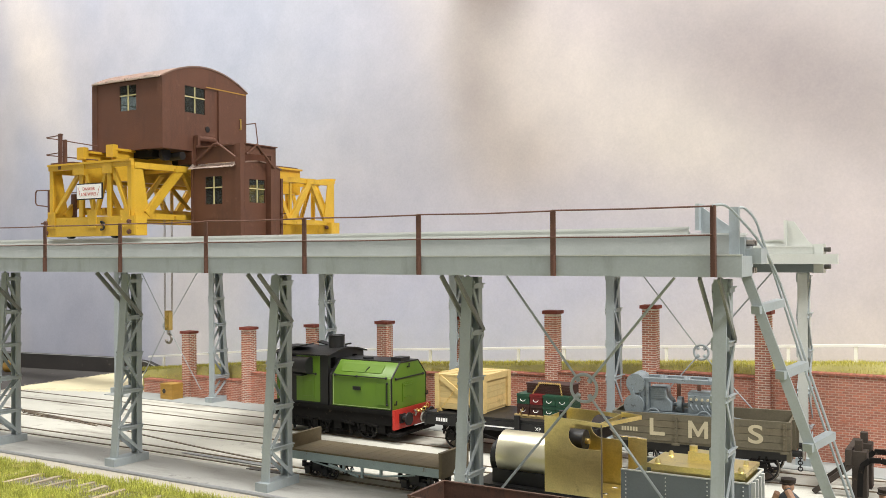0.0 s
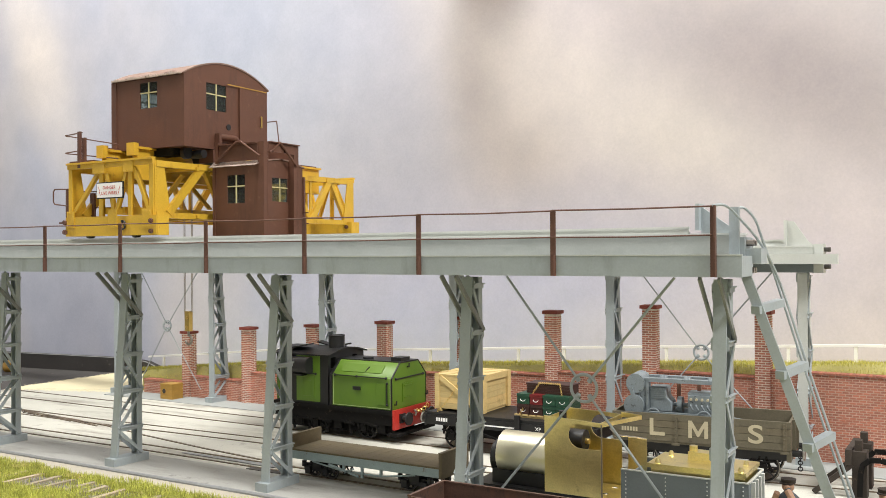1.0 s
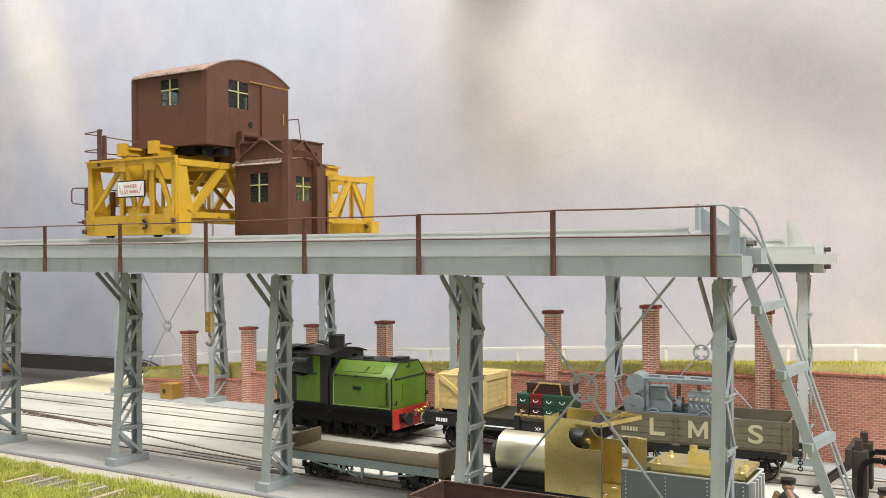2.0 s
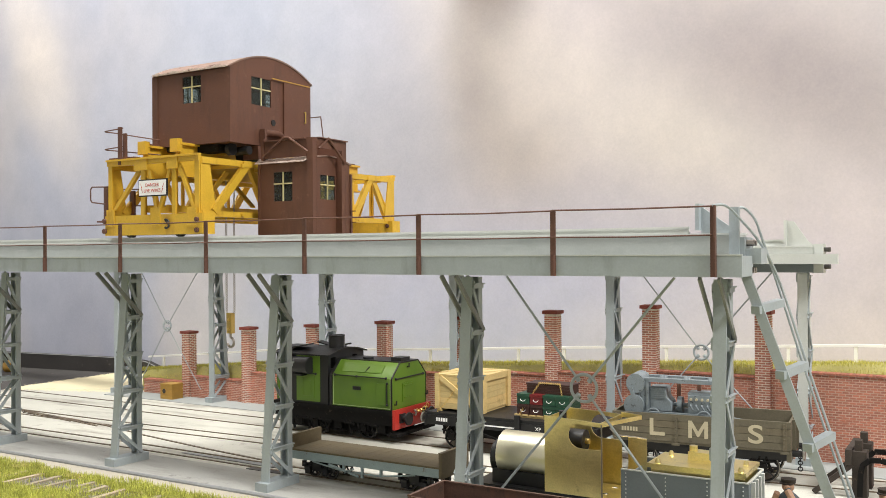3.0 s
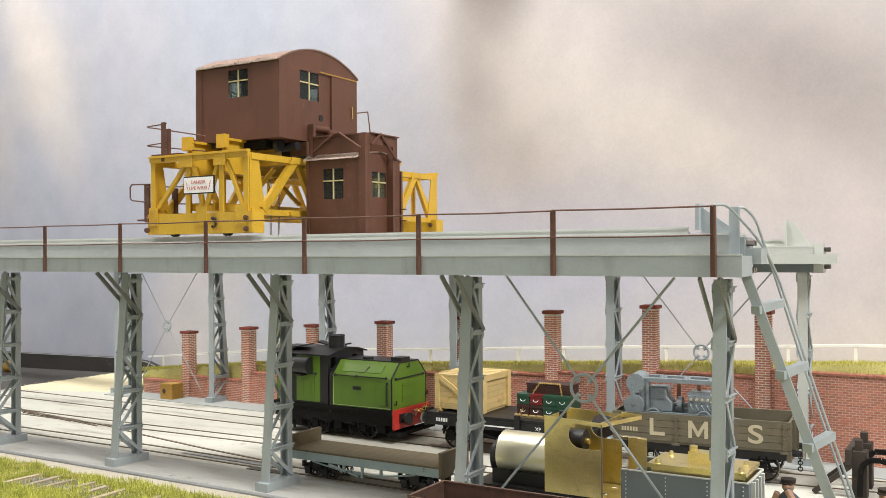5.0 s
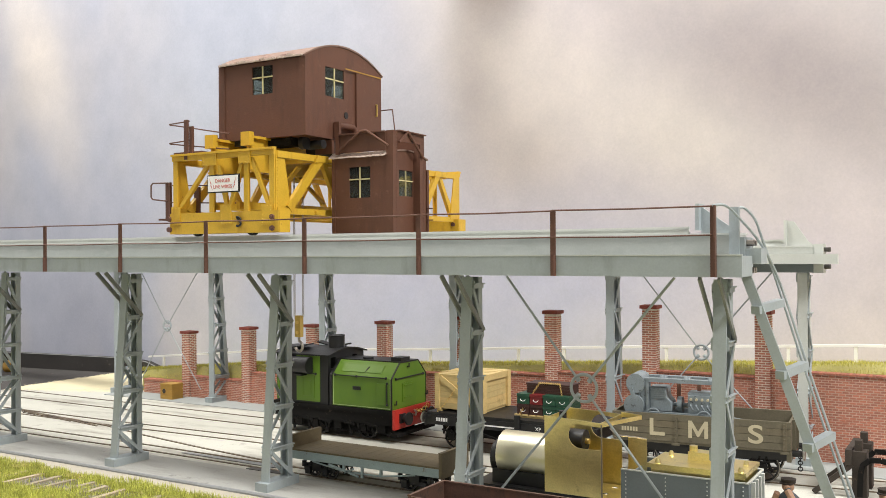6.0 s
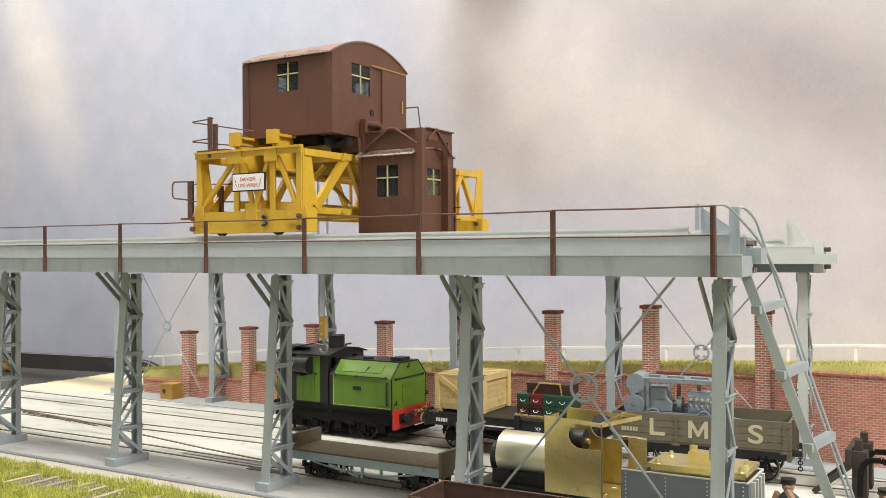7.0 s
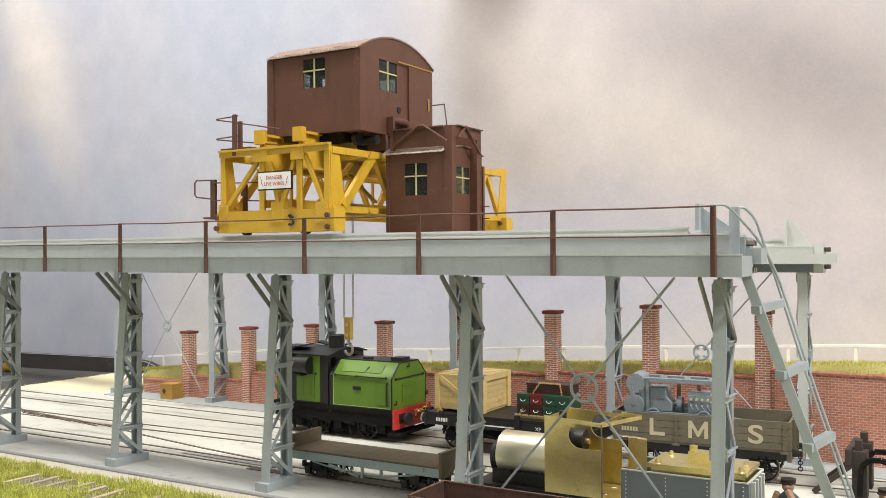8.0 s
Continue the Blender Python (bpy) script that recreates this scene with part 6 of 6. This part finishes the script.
def brass_loco():
    t = thing("brass_locomotive", (-110, 34, 0), "unpainted brass and nickel narrow-gauge locomotive under construction", "locomotive")
    part("frame", box(B(), -168, -62, 22, 46, 8, 14), BLACK, t, bevel=0.4)
    part("boiler", rod(B(), (-153, 34, 33), (-116, 34, 33), 14.4, 40), NICKEL, t, "bright nickel boiler wrapper")
    part("smokebox", rod(B(), (-159, 34, 30), (-153.2, 34, 30), 10.5, 32), BLACK, t, "black smokebox")
    part("firebox_skirt", box(B(), -156, -117, 21, 47, 14, 24), BLACK, t)
    for x in (-150, -130, -100, -80):
        for y in (25.5, 42.5):
            wheel(t, x, y, 8.0)
    part("footplate", box(B(), -168, -64, 15, 53, 14.1, 15.4), BLACK, t)
    cx0, cx1, cy0, cy1, z0, z1 = -116, -79, 15, 53, 15.5, 61
    # cab side with a rounded cut-out open to the rear
    for y, nm in ((cy0, "cab_side"), (cy1 - 0.8, "cab_side")):
        prof = [(cx0, z0), (cx1, z0), (cx1, 44.5), (cx1 - 12, 44.5)]
        prof += [(cx1 - 13 + 8.0 * math.cos(a), 52.2 - 7.7 * math.sin(a)) for a in [math.pi / 2 + math.pi * k / 12 for k in range(1, 12)]]
        prof += [(cx1 - 12, 59), (cx1, 58.4), (cx1, z1), (cx0, z1 + 1.5)]
        part(nm, prism(B(), [(x, y, z) for x, z in prof], (0, 0.8, 0)), BRASS, t, "plain brass cab side with a rounded opening")
    part("cab_front", panel(B(), (cx0, cy0 + 0.9, z0), (0, 1, 0), cy1 - cy0 - 1.8, 46, (1, 0, 0), 0.8, [(5, 13, 32, 41), (24, 31, 32, 41)]), BRASS, t)
    part("cab_edge", bar(B(), (cx0, cy0 - 0.3, z1 + 1.7), (cx1 + 4, cy0 - 0.3, z1 - 0.6), 0.8, 0.8), BRASS, t, "brass beading")
    part("roof_rib", box(B(), cx1 - 0.8, cx1, cy0 + 0.9, cy1 - 0.9, 58.6, 61), BRASS, t)
    part("roof_rib", bar(B(), (cx1, cy1 - 1, 61), (cx1 + 13, cy1 - 1, 60), 0.8, 3), BRASS, t)
    part("roof_rib", bar(B(), (cx1, cy0 + 1, 59.6), (cx1 + 13, cy1 - 1, 60), 0.8, 2.4), BRASS, t)
    part("rear_handrail", wire(B(), [(cx1 + 0.6, cy0, 60), (cx1 + 0.6, cy0, 16)], 0.5), STEEL, t)
    part("backhead", rod(B(), (cx0 + 1, 36, 45), (cx0 + 19, 36, 45), 7.2, 26), BLACK, t, "black boiler backhead")
    part("backhead_door", rod(B(), (cx0 + 19, 36, 45), (cx0 + 21.5, 36, 45), 1.8, 18), GOLD, t)
    part("steam_pipe", rod(B(), (cx0 + 6, 30, 46), (cx0 + 6, 30, 64), 2.4, 16), BLACK, t)
    part("rear_sheet", box(B(), -74, -62, cy1 - 3, cy1 - 2, 15.5, 47), BRASS, t)
    part("rear_beading", wire(B(), [(-86, cy1 - 3.5, 52), (-82, cy1 - 3.5, 48), (-62, cy1 - 3.5, 47.4)], 0.5), STEEL, t)
    part("cab_floor", box(B(), cx0, -62, cy0 + 1, cy1 - 3, 15.5, 16.2), BRASS, t)
    # water tank wagon coupled behind
    k = thing("water_tender", (-25, 34, 0), "grey riveted tender with a bright brass tank top", "tender")
    x0, x1, y0, y1 = -66, 8, 14, 54
    zb, zt = 10, 35
    part("side", box(B(), x0, x1, y0, y0 + 1, zb, zt), TANKGREY, k, "grey riveted side sheet", bevel=0.2)
    part("side", box(B(), x0, x1, y1 - 1, y1, zb, zt), TANKGREY, k, bevel=0.2)
    part("end", box(B(), x1 - 1, x1, y0 + 1.1, y1 - 1.1, zb, zt), TANKGREY, k, bevel=0.2)
    part("end", box(B(), x0, x0 + 1, y0 + 1.1, y1 - 1.1, zb, zt - 5), TANKGREY, k, bevel=0.2)
    part("rim", box(B(), x0, x1, y0 - 0.3, y0 + 1.2, zt, zt + 0.7), PALE, k, "worn bright rim")
    part("rim", box(B(), x0, x1, y1 - 1.2, y1 + 0.3, zt, zt + 0.7), PALE, k)
    part("rim", box(B(), x1 - 1.2, x1 + 0.3, y0 + 1.3, y1 - 1.3, zt, zt + 0.7), PALE, k)
    part("tank_floor", box(B(), x0 + 1, x1 - 1, y0 + 1, y1 - 1, zb, zb + 1.5), TANKGREY, k)
    for y in (y0 + 7, y0 + 15, y0 + 23, y0 + 31):
        part("end_rib", box(B(), x1 + 0.02, x1 + 2.2, y - 1, y + 1, zb, zt), PALE, k)
    for x in (x0 + 3, x0 + 27, x0 + 51, x1 - 3):
        bm = B()
        for q in range(10):
            bmesh.ops.create_icosphere(bm, subdivisions=1, radius=0.5, matrix=Matrix.Translation((x, y0 - 0.1, zb + 2 + q * 2.35)))
        part("rivets", bm, PALE, k, kind="stuff")
    tb = part("tank", box(B(), -49, 5, y0 + 4, y1 - 3, 12, 37.5), BRASS, k, "brass tank")
    part("tank_top", box(B(), -51, 6, y0 + 3, y1 - 2, 37.6, 40), BRASS, tb, "bright brass tank top", bevel=0.5)
    bm = B()
    for q in range(26):
        bmesh.ops.create_icosphere(bm, subdivisions=1, radius=0.45, matrix=Matrix.Translation((-48 + q * 2.06, y0 + 3.9, 36.4)))
    part("rivets", bm, BRASS, tb, kind="stuff")
    part("filler", box(B(), -32, -19, 36, 46, 40, 45), BRASS, tb, "brass filler box", bevel=0.4)
    part("filler_cap", rod(B(), (-30, 41, 45), (-30, 41, 48), 2.4, 14), BRASS, tb)
    for x, y in ((-45, 46), (-46, 22), (1, 40), (2, 22)):
        part("lifting_eye", rod(B(), (x, y, 40), (x, y, 42.4), 1.8, 12, 1.0), BRASS, tb)
    for x in (-50, -10):
        for y in (25.5, 42.5):
            wheel(k, x, y, 7.0)


def foreground_wagon():
    t = thing("tipper_wagon", (-115, -68, -4), "rust-brown open wagon with thin steel sides", "wagon")
    x0, x1, y0, y1, z0, z1 = -151, -62, -88, -50, 6, 31.5
    part("side", box(B(), x0, x1, y1 - 1.2, y1, z0, z1), OXIDE, t, bevel=0.2)
    part("side", box(B(), x0, x1, y0, y0 + 1.2, z0, z1), OXIDE, t, bevel=0.2)
    part("end", box(B(), x0, x0 + 1.2, y0 + 1.3, y1 - 1.3, z0, z1), OXIDE, t, bevel=0.2)
    part("end", box(B(), x1 - 1.2, x1, y0 + 1.3, y1 - 1.3, z0, z1), OXIDE, t, bevel=0.2)
    part("wagon_floor", box(B(), x0 + 1, x1 - 1, y0 + 1, y1 - 1, z0, z0 + 1.2), OXIDE, t)
    part("rim", box(B(), x0 - 0.4, x1 + 0.4, y1 - 1.4, y1 + 0.4, z1, z1 + 0.8), OXIDE, t)
    part("rim", box(B(), x0 - 0.4, x0 + 1.5, y0, y1 - 1.5, z1, z1 + 0.8), OXIDE, t)
    part("frame", box(B(), x0 + 4, x1 - 4, -76, -62, 2, 6), BLACK, t)
    for x in (x0 + 20, x1 - 20):
        for y in (-80.5, -64):
            w = part("wheel", rod(B(), (x, y - 1, 4.2), (x, y + 1, 4.2), 4.7, 20), BLACK, t)


def buffer_stop():
    t = thing("buffer_stop", (60, 175, 0), "dark timber and bent-rail buffer stop at the track's end", "buffer stop")
    for y in (160, 190):
        part("timber_post", box(B(), 44, 53, y - 6, y + 6, 0, 31), DARKWOOD, t, bevel=0.6)
        part("post_cap", box(B(), 45.5, 50, y - 3, y + 3, 31, 38), DARKWOOD, t, bevel=0.4)
        pts = [(49, y - 8, 2), (49.5, y - 8, 17), (51, y - 8, 23), (55, y - 8, 26.5), (62, y - 8, 27), (72, y - 8, 24.5), (86, y - 8, 18), (104, y - 8, 8), (120, y - 8, 1)]
        for a, b in zip(pts, pts[1:]):
            part("bent_rail", bar(B(), a, b, 2.2, 3.4, (1, 0, 1)), MATT_BLACK, t)
        part("raking_strut", bar(B(), (44, y - 5, 22), (20, y - 5, 1), 4.2, 3.4), DARKWOOD, t, bevel=0.3)
    part("buffer_plank", box(B(), 40, 44, 152, 198, 22, 32), DARKWOOD, t, bevel=0.6)


def figure(x, y, z, s, turn):
    """A painted model figure, one plain mesh: boots, coat, a raised arm, head and cap."""
    bm = B()

    def paint_rest(i):
        for f in bm.faces:
            if f not in seen:
                f.material_index = i
                seen.add(f)
    seen = set()
    rod(bm, (0, -3, 0), (0, -2.5, 17), 2.2, 10)
    rod(bm, (0, 3, 0), (0, 2.5, 17), 2.2, 10)
    rod(bm, (0, 0, 16), (0.5, 0, 31), 4.4, 14, 5.2)
    rod(bm, (0.5, 0, 31), (0.6, 0, 34), 5.2, 14, 1.8)
    rod(bm, (0.5, -5, 31), (4, -8, 22), 1.8, 8)
    rod(bm, (0.5, 5, 30.5), (6, 6.5, 31), 1.8, 8)
    rod(bm, (6, 6.5, 31), (5, 2.5, 36), 1.6, 8)
    paint_rest(0)
    rod(bm, (4.6, -7.4, 24.5), (6.2, -2.6, 33.5), 1.5, 8)
    rod(bm, (6.0, 6.4, 31.5), (5.2, 2.8, 35.4), 1.75, 8)
    bmesh.ops.create_icosphere(bm, subdivisions=2, radius=3.1, matrix=Matrix.Translation((0.8, 0, 36.4)))
    bmesh.ops.create_icosphere(bm, subdivisions=1, radius=1.7, matrix=Matrix.Translation((4.4, 2.0, 36.6)))
    paint_rest(1)
    rod(bm, (0.4, 0, 38.2), (0.4, 0, 40.4), 3.5, 14, 3.9)
    rod(bm, (2.2, 0, 38.0), (2.2, 0, 38.6), 3.4, 14)
    paint_rest(2)
    bmesh.ops.transform(bm, verts=bm.verts, matrix=pose(x, y, z, 0, 0, turn) @ Matrix.Scale(s, 4))
    ob = part("figurine", bm, COAT, at=(x, y, z))
    ob.data.materials.append(SKIN)
    ob.data.materials.append(DARKWOOD)
    tagged(ob, "small painted figurine of a yard worker in a cap", "figurine", "figurines in the yard")


def ochre_box():
    t = thing("wooden_box", (-678, 232, 0), "ochre wooden crate standing by the brick wall", "crate")
    x0, x1, y0, y1 = -690, -671, 227, 243
    part("body", box(B(), x0 + 0.6, x1 - 0.6, y0 + 0.6, y1 - 0.6, 0, 16.5), OCHRE, t)
    for k in range(3):
        part("board", box(B(), x0, x1, y0, y0 + 0.6, 0.2 + k * 5.6, 5.5 + k * 5.6), OCHRE, t)
        part("board", box(B(), x1 - 0.6, x1, y0 + 0.7, y1, 0.2 + k * 5.6, 5.5 + k * 5.6), OCHRE, t)
    part("lid", box(B(), x0 - 0.3, x1 + 0.3, y0 - 0.3, y1 + 0.3, 16.6, 18), OCHRE, t, bevel=0.2)
    part("stencil", rod(B(), (-684, y0 - 0.02, 9.5), (-684, y0 - 0.2, 9.5), 2.6, 20), DARKWOOD, t, "round dark stencil")


shunter()
before = set(scene.collection.objects)
flat_with_loads()
box_load()
for ob in [o for o in scene.collection.objects if o not in before]:
    # the low deck: bodies and loads stand 3 mm lower over the same wheels
    deck_piece = ob.parent is None and ob.name.split(".")[0] != "flat_wagon"
    body_piece = ob.parent is not None and ob.parent.name == "flat_wagon" and ob.name.split(".")[0] not in ("wheel", "axlebox", "underframe")
    if deck_piece or body_piece:
        ob.location.z -= 0.003
WAGON, ENGINE_SET = open_wagon(), generator()
for piece in WAGON.children:
    if piece.name.split(".")[0] not in ("wheel", "axlebox"):
        # the body rides high on its springs
        piece.location.z += 0.0045
for piece in ENGINE_SET.children:
    # cast to a slightly smaller size, standing on the wagon floor
    piece.data.transform(Matrix.Translation((-0.027, 0, 0)) @ Matrix.Diagonal((0.88, 0.9, 0.93, 1)) @ Matrix.Translation((0.027, 0, 0)))
for load in (WAGON, ENGINE_SET):
    pivot = Matrix.Translation((-0.119, 0.149, 0))
    load.matrix_basis = pivot @ pose(0, 0, 0, 0, 0, 5.2) @ pivot.inverted() @ load.matrix_basis
narrow_flat()
brass_loco()
foreground_wagon()
buffer_stop()
figure(30, 10, 0, 1.04, 245)
figure(77, 15, 0, 1.02, 250)
ochre_box()


def sack(x, y):
    bm = B()
    bmesh.ops.create_icosphere(bm, subdivisions=3, radius=9, matrix=Matrix.Translation((x, y, 7)) @ Matrix.Diagonal((1.2, 0.9, 0.95, 1)))
    for v in bm.verts:
        n = noise.noise(v.co * 0.12)
        v.co += (v.co - Vector((x, y, 7))).normalized() * n * 2.2
        v.co.z = max(v.co.z, -0.35)
    tagged(part("sack", bm, OCHRE, at=(x, y, 0)), "lumpy ochre sack lying on the dark tarmac", "sack")


sack(-1075, 300)


# ---- brickwork and grass ----
boundary_wall()
for px, ph in PIERS:
    brick_pier(px, ph)
grass("bank_grass", "short dry green and straw grass on the bank", 36000, 1, bank_blades, 3.3, GRASS)
grass("verge_grass", "bright green and yellow grass along the overgrown track", 190000, 2, front_blades, 4.6, GRASS_LUSH, 0.27)


# ---- what moves ----
def motions():
    def at(t):
        return 24.42 * t * MM
    for ob in (BRIDGE, CRAB):
        base = ob.matrix_basis.copy()
        walk(ob, [(t, Matrix.Translation((at(t), 0, 0)) @ base) for t in (0.0, 1.0, 2.0, 3.0, 4.0, 5.0, 6.0, 7.0, 8.0)])


motions()
